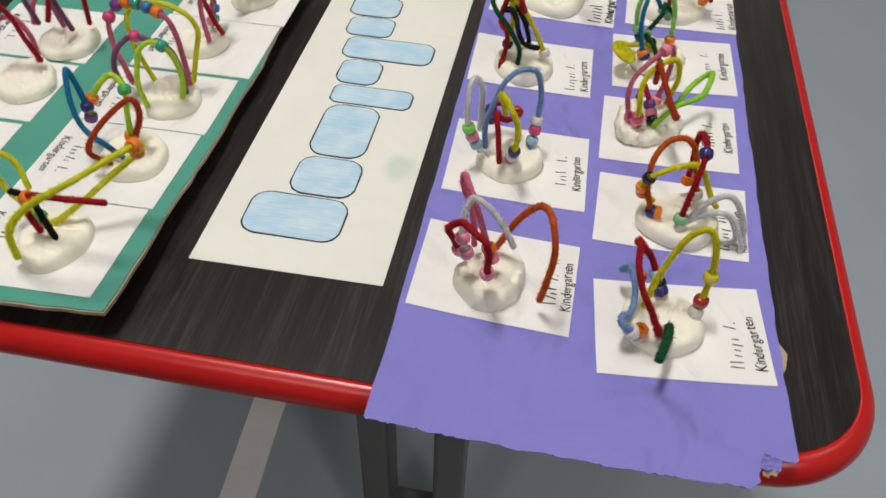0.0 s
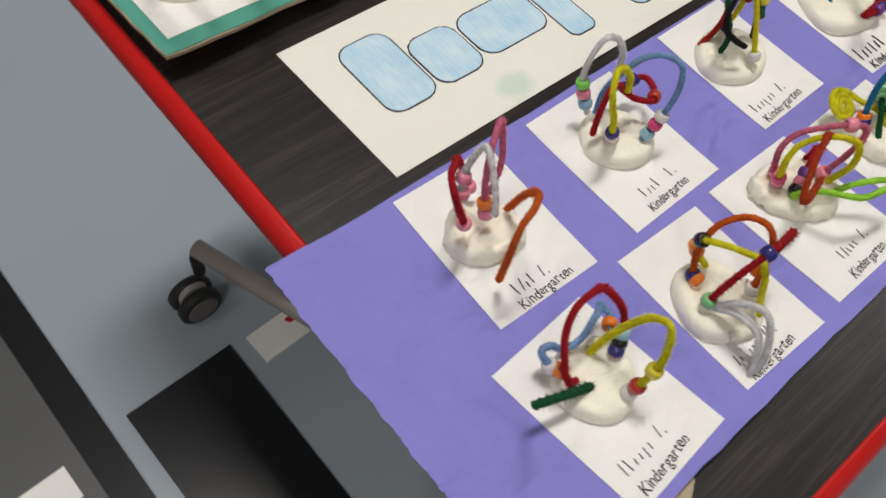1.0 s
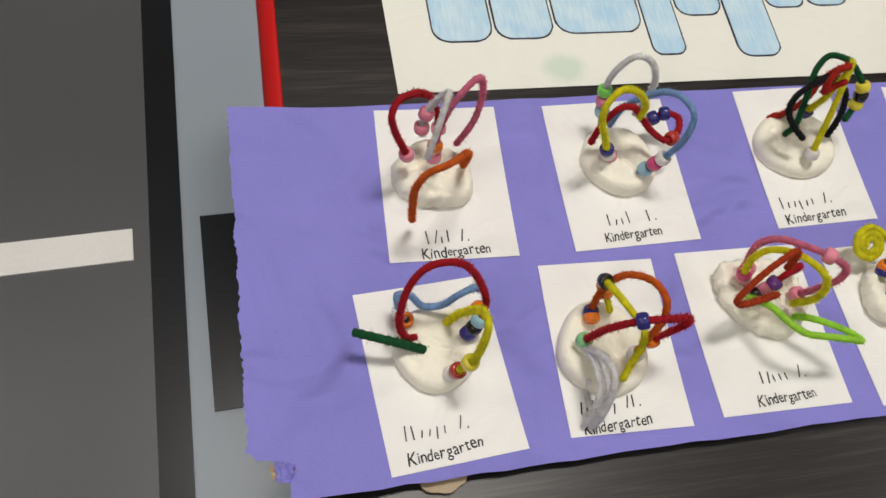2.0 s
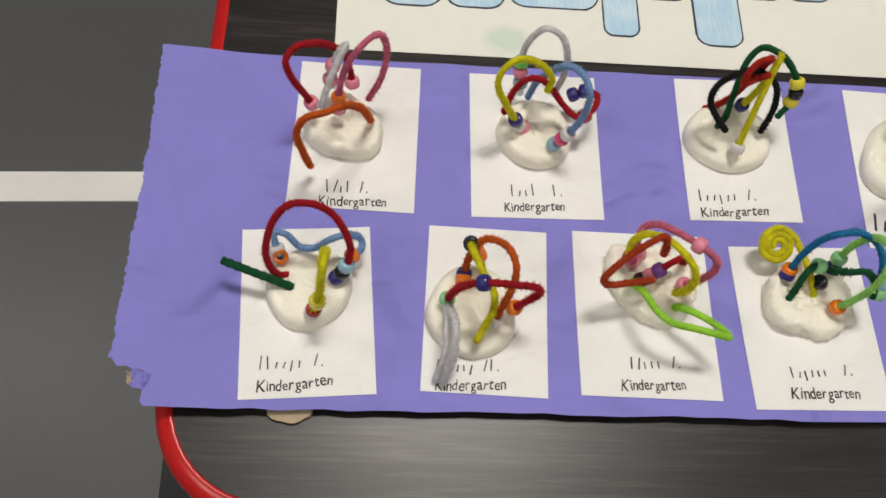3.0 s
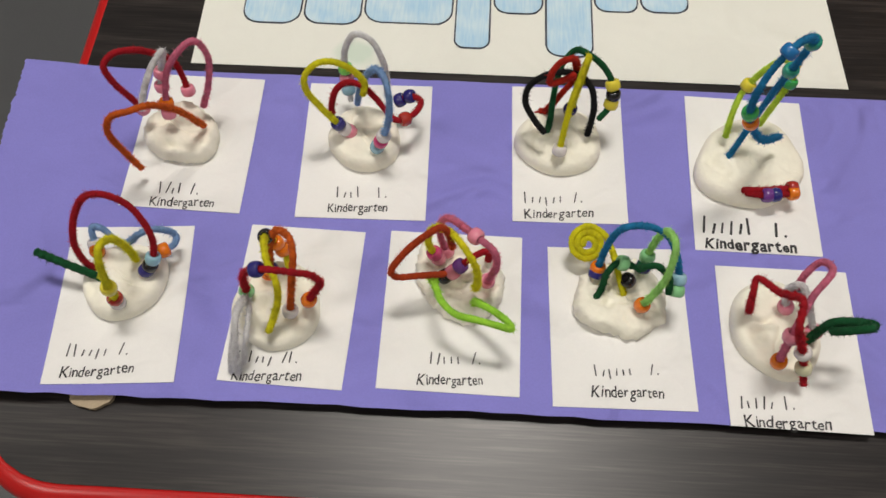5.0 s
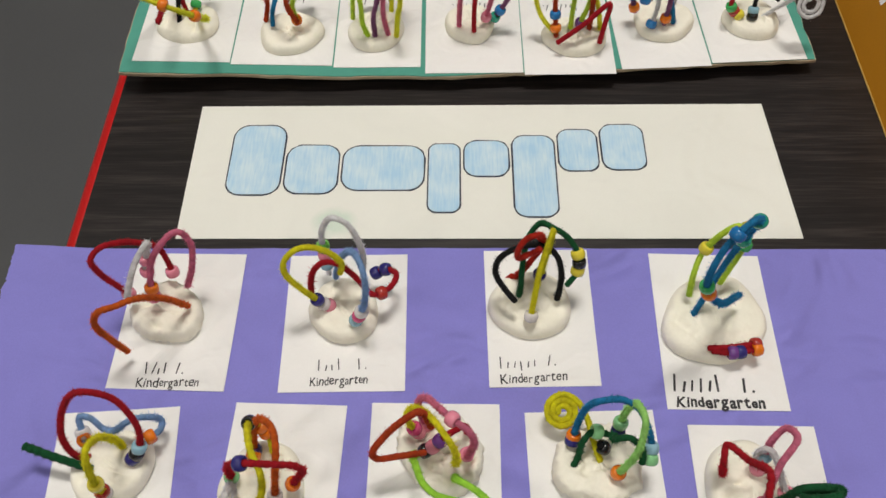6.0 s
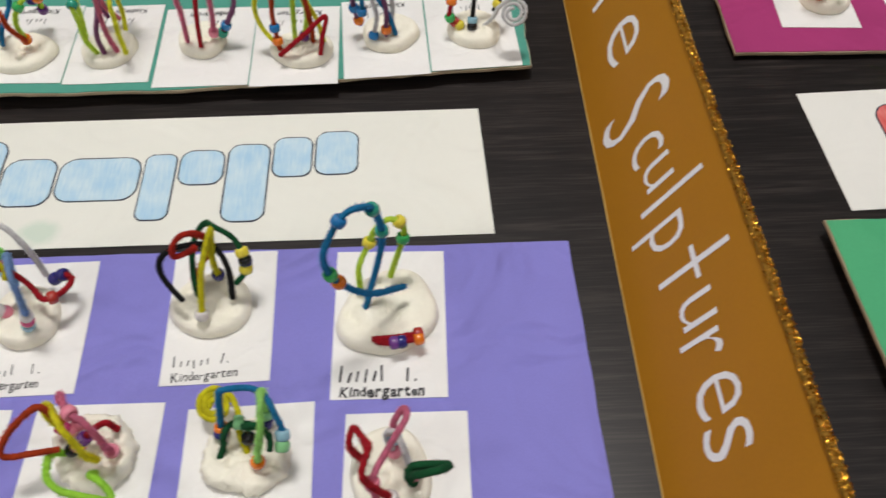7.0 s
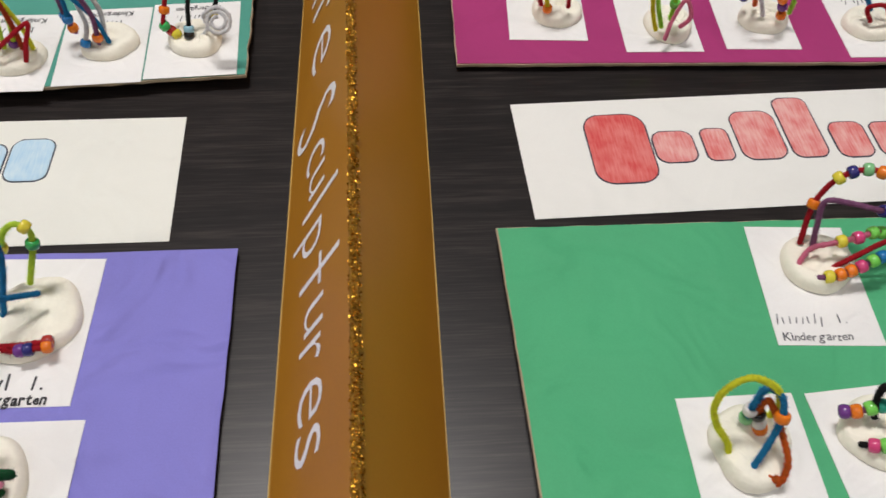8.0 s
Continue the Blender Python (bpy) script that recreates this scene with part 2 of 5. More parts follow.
def prism(outline, z0, z1, bm=None):
    """An outline (x, y) drawn up from z0 to z1."""
    bm = bm or bmesh.new()
    low = [bm.verts.new((x, y, z0)) for x, y in outline]
    high = [bm.verts.new((x, y, z1)) for x, y in outline]
    n = len(outline)
    bm.faces.new(list(reversed(low)))
    bm.faces.new(high)
    for i in range(n):
        bm.faces.new((low[i], low[(i + 1) % n], high[(i + 1) % n], high[i]))
    return bm


def rounded(x0, y0, x1, y1, r, steps=8):
    pts = []
    for cx, cy, a in ((x1 - r, y1 - r, 0), (x0 + r, y1 - r, 90), (x0 + r, y0 + r, 180), (x1 - r, y0 + r, 270)):
        for i in range(steps + 1):
            t = radians(a + 90 * i / steps)
            pts.append((cx + r * math.cos(t), cy + r * math.sin(t)))
    return pts


def tube(points, radius, sides=10, closed=False, bm=None, caps=True):
    """A round tube along points; radius may be a list."""
    bm = bm or bmesh.new()
    pts = [Vector(p) for p in points]
    n = len(pts)
    rings, up = [], None
    for i, p in enumerate(pts):
        a, b = (pts[i - 1], pts[(i + 1) % n]) if closed else (pts[max(i - 1, 0)], pts[min(i + 1, n - 1)])
        d = (b - a).normalized()
        if up is None:
            up = d.orthogonal().normalized()
        up = (up - d * up.dot(d)).normalized()
        side = d.cross(up)
        r = radius[i] if isinstance(radius, (list, tuple)) else radius
        rings.append([bm.verts.new(p + (up * math.cos(2 * math.pi * k / sides) + side * math.sin(2 * math.pi * k / sides)) * r) for k in range(sides)])
    for i in range(n if closed else n - 1):
        u, v = rings[i], rings[(i + 1) % n]
        for k in range(sides):
            bm.faces.new((u[k], u[(k + 1) % sides], v[(k + 1) % sides], v[k]))
    if caps and not closed:
        bm.faces.new(list(reversed(rings[0])))
        bm.faces.new(rings[-1])
    return bm


def spline(points, step=0.001):
    """A smooth line through the points, at even steps."""
    P = [Vector(p) for p in points]
    if len(P) == 2:
        P = [P[0], P[0].lerp(P[1], 0.5), P[1]]
    ext = [P[0] * 2 - P[1]] + P + [P[-1] * 2 - P[-2]]
    fine = []
    for i in range(1, len(ext) - 2):
        a, b, c, d = ext[i - 1:i + 3]
        ta, tb, tc = (b - a).length ** 0.5 + 1e-6, (c - b).length ** 0.5 + 1e-6, (d - c).length ** 0.5 + 1e-6
        m1 = ((b - a) / ta - (c - a) / (ta + tb) + (c - b) / tb) * tb
        m2 = ((c - b) / tb - (d - b) / (tb + tc) + (d - c) / tc) * tb
        for k in range(24):
            t = k / 24
            fine.append((2 * t**3 - 3 * t**2 + 1) * b + (t**3 - 2 * t**2 + t) * m1 + (3 * t**2 - 2 * t**3) * c + (t**3 - t**2) * m2)
    fine.append(P[-1])
    out, gone = [fine[0]], 0.0
    for a, b in zip(fine, fine[1:]):
        seg = (b - a).length
        while gone + seg >= step and seg > 1e-9:
            a = a.lerp(b, (step - gone) / seg)
            out.append(a.copy())
            seg, gone = (b - a).length, 0.0
        gone += seg
    return out


def words(text, size, mat_name="words", offset=0.0):
    """The text as a flat mesh, in the built-in font, its left end at the origin."""
    cu = bpy.data.curves.new(mat_name, "FONT")
    cu.body, cu.size, cu.resolution_u, cu.offset = text, size, 3, offset
    ob = bpy.data.objects.new(mat_name, cu)
    scene.collection.objects.link(ob)
    bpy.context.view_layer.update()
    me = bpy.data.meshes.new_from_object(ob.evaluated_get(bpy.context.evaluated_depsgraph_get()))
    bm = bmesh.new()
    bm.from_mesh(me)
    bpy.data.objects.remove(ob)
    bpy.data.curves.remove(cu)
    bpy.data.meshes.remove(me)
    return bm


def handwriting(text, height, length, seed, weight=0.00007):
    """The text written unevenly over a length: each letter of the built-in font takes its own tilt, size and height."""
    rng = random.Random(seed)
    bm, x = bmesh.new(), 0.0
    for ch in text:
        one = words(ch, height, offset=weight)
        lean, grow, lift = rng.uniform(-0.04, 0.20), rng.uniform(0.90, 1.12), rng.uniform(-0.05, 0.05) * height
        turn = rng.uniform(-0.06, 0.06)
        spots = {}
        for v in one.verts:
            px, py = (v.co.x + v.co.y * lean) * grow, v.co.y * grow + lift
            px += 0.02 * height * math.sin(v.co.y / height * 9 + seed)
            spots[v] = (px * math.cos(turn) - py * math.sin(turn), px * math.sin(turn) + py * math.cos(turn))
        left, right = min(q[0] for q in spots.values()), max(q[0] for q in spots.values())
        made = {v: bm.verts.new((x + q[0] - left, q[1], 0)) for v, q in spots.items()}
        for f in one.faces:
            bm.faces.new([made[v] for v in f.verts])
        one.free()
        x += right - left + rng.uniform(0.02, 0.07) * height
    for v in bm.verts:
        v.co.x *= length / x
    return bm


# ---- the room ----
structure("floor", boxed((-4.5, -4.0, -0.1), (4.5, 4.0, 0.0)), FLOOR_LIGHT, "light grey vinyl floor of a school hall", "floor")
# walls and ceiling are unseen, added to close the room and bounce lamp light
structure("wall_north", boxed((-4.6, 4.0, 0), (4.6, 4.1, CEILING)), WALL, "plain painted wall, unseen, added to close the room", "wall")
structure("wall_south", boxed((-4.6, -4.1, 0), (4.6, -4.0, CEILING)), WALL, "plain painted wall, unseen, added to close the room", "wall")
structure("wall_west", boxed((-4.6, -4.0, 0), (-4.5, 4.0, CEILING)), WALL, "plain painted wall, unseen, added to close the room", "wall")
structure("wall_east", boxed((4.5, -4.0, 0), (4.6, 4.0, CEILING)), WALL, "plain painted wall, unseen, added to close the room", "wall")
structure("ceiling", boxed((-4.6, -4.1, CEILING), (4.6, 4.1, CEILING + 0.1)), CEIL, "unseen grey ceiling, added to close the room", "ceiling")
# fields and lines laid into the floor
def line_x(y, east):
    return -0.2180 - 0.019 * y if east else -0.2630 - 0.024 * y


def tape_y(x, up):
    return 0.2655 + 0.049 * x + up * 0.0255


structure("floor_field_west", prism([(-4.4, -3.9), (line_x(-3.9, False), -3.9), (line_x(3.9, False), 3.9), (-4.4, 3.9)], 0.0, 0.002), FLOOR_DARK, "dark grey floor field", "floor marking")
structure("floor_line_black", prism([(line_x(-3.9, False), -3.9), (line_x(-3.9, True), -3.9), (line_x(3.9, True), 3.9), (line_x(3.9, False), 3.9)], 0.0, 0.003), FLOOR_BLACK, "black floor line", "floor marking")
structure("floor_patch_black", prism([(-0.187, -0.010), (-0.0235, -0.004), (-0.0285, 0.296), (-0.197, 0.290)], 0.0, 0.004), FLOOR_BLACK, "glossy black floor square", "floor marking")
structure("floor_tape_west", prism([(-1.6, tape_y(-1.6, -1)), (-0.2915, tape_y(-0.2915, -1)), (-0.2935, tape_y(-0.2935, 1)), (-1.6, tape_y(-1.6, 1))], 0.0, 0.005), FLOOR_WHITE, "white floor tape", "floor marking")
structure("floor_tape_east", prism([(-0.001, tape_y(0, -1)), (2.4, tape_y(2.4, -1)), (2.4, tape_y(2.4, 1)), (-0.004, tape_y(0, 1))], 0.0, 0.005), FLOOR_WHITE, "white floor tape", "floor marking")
speck = thing("red_speck", (0.0645, 0.2774, 0.0052 - TOP), "small red paint speck on the white floor tape", "paint speck")
part("blot", prism([(0.007 * math.cos(a) * (1 + 0.3 * math.sin(3 * a)), 0.007 * math.sin(a) * (1 + 0.2 * math.cos(2 * a))) for a in [k * 0.45 for k in range(14)]], 0.0, 0.0006), RED_EDGE, speck)

# fixtures out of view, one for each lamp, the added fill lamps too
for lx, ly, lw in LAMPS:
    fixture = tagged(new("ceiling_light"), "unseen ceiling light with a lit white diffuser", "ceiling light", "ceiling lights")
    fixture.location = (lx, ly, CEILING)
    part("frame", boxed((-0.64, -0.34, -0.04), (0.64, 0.34, 0.0), 0.005), CEIL, fixture)
    part("diffuser", boxed((-0.6, -0.3, -0.046), (0.6, 0.3, -0.0405)), LAMP_GLOW, fixture, "glowing white diffuser")

# ---- the table ----
X0, X1, Y0, Y1, RC = -0.0832, 1.75, -0.2962, 0.465, 0.068
table = thing("folding_table", (0, 0, -TOP), "dark wood-grain folding table with a red rubber edge", "table")


def table_parts():
    t = 0.028
    part("tabletop", prism(rounded(X0 + 0.0118, Y0 + 0.0118, X1 - 0.0118, Y1 - 0.0118, RC - 0.0118), TOP - t, TOP), WOOD, table, "dark grey-brown wood-grain top")
    # the edge: a rounded vinyl band, its section swept round the outline
    section = [(0.0121, -0.0016)] + [(0.0118 - 0.0118 * math.sin(radians(a)), -0.0130 + 0.0125 * math.cos(radians(a))) for a in range(0, 181, 12)]
    bm, loops = bmesh.new(), []
    for inset, dz in section:
        loops.append([bm.verts.new((x, y, TOP + dz)) for x, y in rounded(X0 + inset, Y0 + inset, X1 - inset, Y1 - inset, RC - inset, 12)])
    for a, b in zip(loops, loops[1:]):
        for i in range(len(a)):
            bm.faces.new((a[i], b[i], b[(i + 1) % len(b)], a[(i + 1) % len(a)]))
    part("edge_band", bm, RED_EDGE, table, "glossy red vinyl edge", True)
    part("apron", boxed((0.1, -0.2, TOP - 0.075), (1.6, 0.37, TOP - 0.029), 0.004), POST, table, "dark grey steel underframe")
    for x in (0.14, 1.5):
        for y in (0.059, -0.030):
            part("post", boxed((x, y - 0.018, 0.07), (x + 0.05, y + 0.018, TOP - 0.06), 0.006), POST, table, "dark grey steel post")
        part("foot_bracket", boxed((x - 0.025, -0.080, 0.060), (x + 0.045, 0.080, 0.098), 0.008), POST, table, "dark grey steel bracket")
        for s in (1, -1):
            part("foot_bar", tube([(x - 0.02, s * 0.07, 0.088), (x - 0.142, s * 0.402 if s > 0 else -0.232, 0.110)], 0.0138, 14), STEEL, table, "round grey steel foot bar", True)
            cx, cy = x - 0.150, 0.390 if s > 0 else -0.220
            c = part("caster", tube([(cx, cy, 0.068), (cx, cy, 0.105)], 0.009, 12), RUBBER, table, "twin-wheel caster")
            wx, wy, wr = cx - 0.023, cy - 0.016 if s > 0 else cy + 0.011, 0.033
            for k in (-1, 1):
                y = wy + k * 0.0135
                part("wheel", tube([(wx, y - 0.009, wr), (wx, y - 0.006, wr), (wx, y + 0.006, wr), (wx, y + 0.009, wr)], [wr - 0.005, wr, wr, wr - 0.005], 28), RUBBER, c, "black rubber wheel", True)
                part("hub", tube([(wx, y - 0.0105, wr), (wx, y - 0.0095, wr), (wx, y + 0.0095, wr), (wx, y + 0.0105, wr)], [0.020, 0.0235, 0.0235, 0.020], 24), WHEEL, c, "grey wheel hub", True)
            part("hood", tube([(wx, wy - 0.0045, wr + 0.014), (wx, wy + 0.0045, wr + 0.014)], 0.022, 20), STEEL, c, "grey steel fork")


table_parts()

# ---- boards, strips and cards on the table ----


def edge_points(a, b, n, amp, rng):
    """Points from a to b with a ragged offset across."""
    a, b = Vector(a), Vector(b)
    d = (b - a).normalized()
    out = []
    for i in range(n):
        k = 0 if i == 0 else rng.uniform(-amp, amp)
        p = a.lerp(b, i / n)
        out.append((p.x - d.y * k, p.y + d.x * k))
    return out


def poster_board(label, outline, paper, z0, z1, layers=1, seed=1, ragged=0.0008, level=None):
    """Paper over corrugated cardboard; the outline's corners run anticlockwise."""
    rng = random.Random(seed)
    ob = thing("poster_board", (0, 0, 0), label, "poster board", "boards on the table")
    pts = []
    for a, b in zip(outline, outline[1:] + outline[:1]):
        n = max(3, int((Vector(b) - Vector(a)).length / 0.012))
        pts += edge_points(a, b, n, ragged, rng)
    bends = [-0.07 + 0.02 * i for i in range(12)], [0.16 + 0.02 * i for i in range(9)]

    def bent(bm):
        return laid(cut_up(bm, *bends), level, (0, 0, z1)) if level else bm
    part("paper", bent(prism(pts, z1 - 0.0006, z1)), paper, ob)
    cx, cy = sum(p[0] for p in pts) / len(pts), sum(p[1] for p in pts) / len(pts)

    def drawn_in(inset, rag):
        return [(x - inset * math.copysign(1, x - cx) + rng.uniform(-rag, rag), y - inset * math.copysign(1, y - cy) + rng.uniform(-rag, rag)) for x, y in pts]
    part("cardboard", bent(prism(drawn_in(-0.0009, 0.0004), z1 - 0.0034, z1 - 0.0008)), CARDBOARD, ob, "brown corrugated cardboard")
    step = (z1 - 0.0036 - z0) / layers
    for i in range(layers):
        inset = rng.uniform(0.012, 0.018)
        part("cardboard", prism(drawn_in(inset, 0.001), z0 + 0.0002 + i * step, z0 + (i + 1) * step), CARDBOARD, ob, "brown corrugated cardboard")
    return ob


PZ, TZ, GZ, MZ = 0.006, 0.014, 0.016, 0.008


def purple_level(x, y):
    """Height of the purple board's face over the table: sagging along its middle, its far and near edges and its overhanging end turned up."""
    w = min(1.0, max(0.0, (x - 0.25) / 0.2))
    w = w * w * (3 - 2 * w)
    return (1 - w) * (0.0048 + 0.36 * (y + 0.135) ** 2) + w * 0.0068 + 0.0065 * (max(0.0, 0.01 - x) / 0.115) ** 2


def teal_level(x, y):
    """Height of the teal board's face: its corner at the table's end stands up."""
    return TZ + 0.0062 * min(1.0, max(0.0, (0.12 - x) / 0.19)) * min(1.0, max(0.0, (0.33 - y) / 0.18))


def laid(bm, level, at=(0.0, 0.0, 0.0), turn=0.0):
    """Lays a flat sheet's points over an uneven face; the sheet's own origin stands at `at`."""
    c, k = math.cos(radians(turn)), math.sin(radians(turn))
    for v in bm.verts:
        v.co.z += level(at[0] + v.co.x * c - v.co.y * k, at[1] + v.co.x * k + v.co.y * c) - at[2]
    return bm


def cut_up(bm, xs, ys):
    """Cuts a sheet along lines across it, so that it can bend."""
    for spots, normal in ((xs, (1, 0, 0)), (ys, (0, 1, 0))):
        for p in spots:
            bmesh.ops.bisect_plane(bm, geom=list(bm.verts) + list(bm.edges) + list(bm.faces), plane_co=Vector(normal) * p, plane_no=normal)
    return bm


poster_board("teal poster board on layered cardboard", [(-0.0675, 0.1470), (0.20, 0.147), (0.489, 0.164), (0.484, 0.392), (-0.076, 0.385)], TEAL, 0.0, TZ, 3, 4, 0.0008, teal_level)
poster_board("green poster board on cardboard", [(0.691, -0.238), (1.29, -0.243), (1.285, -0.012), (0.6835, -0.0095)], GREEN, 0.0, GZ, 2, 5, 0.0003)
poster_board("magenta poster board on cardboard", [(0.668, 0.179), (1.27, 0.165), (1.275, 0.40), (0.672, 0.41)], MAGENTA, 0.0, MZ, 2, 6, 0.0003)


def purple_board():
    ob = thing("poster_board", (0, 0, 0), "purple paper board with a torn corner, overhanging the table end", "poster board", "boards on the table")
    rng = random.Random(9)
    pts = edge_points((-0.079, -0.2388), (0.10, -0.2364), 14, 0.0006, rng) + edge_points((0.10, -0.2364), (0.30, -0.2362), 14, 0.0008, rng) + edge_points((0.30, -0.2362), (0.501, -0.2345), 14, 0.0006, rng)
    pts += edge_points((0.501, -0.2345), (0.4985, -0.0130), 10, 0.0005, rng) + edge_points((0.4985, -0.0130), (0.25, -0.0140), 10, 0.0005, rng) + edge_points((0.25, -0.0140), (-0.1032, -0.0148), 16, 0.0004, rng)
    # roughly torn end
    n = 120
    for i in range(n):
        y = -0.0148 + (-0.214 + 0.0148) * i / n
        pts.append((-0.1040 + rng.choice((0.0, 0.0003, 0.0009)) + rng.uniform(-0.0004, 0.0003) + 0.0014 * noise.noise(Vector((i * 0.11, 2, 0))), y))
    # torn corner
    pts += [(-0.1042, -0.2140), (-0.1028, -0.2136), (-0.0990, -0.2182), (-0.0945, -0.2178), (-0.0905, -0.2196), (-0.0878, -0.2192), (-0.0812, -0.2217), (-0.0822, -0.2262), (-0.0843, -0.2313), (-0.0846, -0.2365), (-0.0826, -0.2388)]
    bends = [-0.1 + 0.0125 * i for i in range(11)] + [0.05 + 0.05 * i for i in range(9)], [-0.225 + 0.0105 * i for i in range(21)]
    part("paper", laid(cut_up(prism(pts, -0.0006, 0.0), *bends), purple_level), PURPLE, ob)
    sheet = [(x + (0.0016 if x < 0.2 else -0.002) + rng.uniform(-0.0006, 0.0006), y + (0.002 if y < -0.12 else -0.002) + rng.uniform(-0.0006, 0.0006)) for x, y in pts]
    part("cardboard", laid(cut_up(prism(sheet, -0.0026, -0.0008), *bends), purple_level), CARDBOARD, ob, "brown corrugated cardboard")
    inner = [(-0.060, -0.226), (0.486, -0.223), (0.483, -0.026), (-0.058, -0.024)]
    part("spacer", prism(inner, 0.0002, 0.0018), CARDBOARD, ob, "brown cardboard underlay")

    def scrap(corners, lift, seed):
        """A crumpled bit of torn paper between four corners."""
        bm, n = bmesh.new(), 10
        a, b, c, d = (Vector(q) for q in corners)
        grid = []
        for u in range(n + 1):
            row = []
            for w in range(n + 1):
                p = a.lerp(b, w / n).lerp(d.lerp(c, w / n), u / n)
                rim = 0.0006 if u in (0, n) or w in (0, n) else 0.0
                z = purple_level(p.x, p.y) + lift + 0.0022 * noise.noise(Vector((p.x * 330, p.y * 330, seed))) + 0.0008 * noise.noise(Vector((p.x * 900, p.y * 900, seed)))
                row.append(bm.verts.new((p.x + rng.uniform(-rim, rim), p.y + rng.uniform(-rim, rim), z)))
            grid.append(row)
        for u in range(n):
            for w in range(n):
                bm.faces.new((grid[u][w], grid[u][w + 1], grid[u + 1][w + 1], grid[u + 1][w]))
        bmesh.ops.recalc_face_normals(bm, faces=bm.faces)
        bmesh.ops.solidify(bm, geom=list(bm.faces), thickness=0.0004)
        return bm
    part("torn_flap", scrap([(-0.0872, -0.2205), (-0.0866, -0.2300), (-0.0925, -0.2272), (-0.0945, -0.2205)], -0.0018, 4), CARDBOARD, ob, "torn tan underside of the corner")
    part("curled_paper", scrap([(-0.0812, -0.2210), (-0.0832, -0.2308), (-0.0902, -0.2290), (-0.0912, -0.2190)], 0.0002, 9), PURPLE, ob, "crumpled purple paper")


purple_board()
tab = thing("cardboard_tab", (-0.0087, -0.2358, 0.0002), "round tan cardboard tab under the purple board", "cardboard")
part("disc", prism([(0.0125 * (1 + 0.05 * math.sin(a * 2.3)) * math.cos(a * math.pi / 12), 0.0080 * (1 + 0.07 * math.sin(a * 1.7 + 1)) * math.sin(a * math.pi / 12)) for a in range(24)], 0, 0.003), CARDBOARD, tab)


def bar_letter(parent, x0, y0, x1, y1, fill, seed):
    """One letter of a hand-drawn name, as a plain coloured bar with a dark outline."""
    rng = random.Random(seed)
    r = 0.3 * min(x1 - x0, y1 - y0)
    w = 0.0012
    o = [(x + rng.uniform(-1, 1) * 0.0003, y + rng.uniform(-1, 1) * 0.0003) for x, y in rounded(x0, y0, x1, y1, r, 6)]
    part("letter_outline", prism(o, 0.0004, 0.0007), NAVY_INK, parent, "dark outline")
    part("letter_fill", prism(rounded(x0 + w, y0 + w, x1 - w, y1 - w, r - w, 6), 0.0006, 0.0010), fill, parent, "pencil-shaded bar")


def name_strip(label, at, turn, length, width, letters, fill, paper=None):
    ob = thing("name_strip", at, label, "paper strip", "name strips", "", turn)
    o = [(0, 0), (length, 0.0), (length - 0.004, width + 0.001), (-0.002, width)]
    part("paper", prism(o, 0.0, 0.0004), paper or CREAM, ob)
    for i, (x0, y0, x1, y1) in enumerate(letters):
        bar_letter(ob, x0, y0, x1, y1, DEEP_RED_PENCIL if fill is RED_PENCIL and i == 0 else fill, i)
    return ob


blue_letters = [(0.028, 0.038, 0.070, 0.107), (0.0715, 0.039, 0.113, 0.087), (0.1145, 0.042, 0.178, 0.086), (0.1795, 0.022, 0.205, 0.088), (0.2065, 0.055, 0.242, 0.091), (0.2435, 0.018, 0.277, 0.096), (0.2785, 0.060, 0.310, 0.102), (0.3115, 0.061, 0.346, 0.107)]
name_strip("cream paper strip with a blue hand-drawn title", (0, 0, 0.0004), 0, 0.447, 0.127, blue_letters, BLUE_PENCIL, STAINED)
red_letters = [(0.054, 0.030, 0.106, 0.107), (0.107, 0.049, 0.142, 0.085), (0.148, 0.049, 0.172, 0.086), (0.177, 0.048, 0.216, 0.104), (0.219, 0.048, 0.250, 0.118), (0.257, 0.046, 0.288, 0.087), (0.292, 0.046, 0.318, 0.085)]
name_strip("cream paper strip with a red hand-drawn title", (0.715, 0.010, 0.0004), 1.6, 0.46, 0.124, red_letters, RED_PENCIL)

C, T, G, M = PZ + 0.0002, TZ + 0.0002, GZ + 0.0002, MZ + 0.0002
LEVELS = {C: lambda x, y: purple_level(x, y) + 0.0002, T: lambda x, y: teal_level(x, y) + 0.0002}


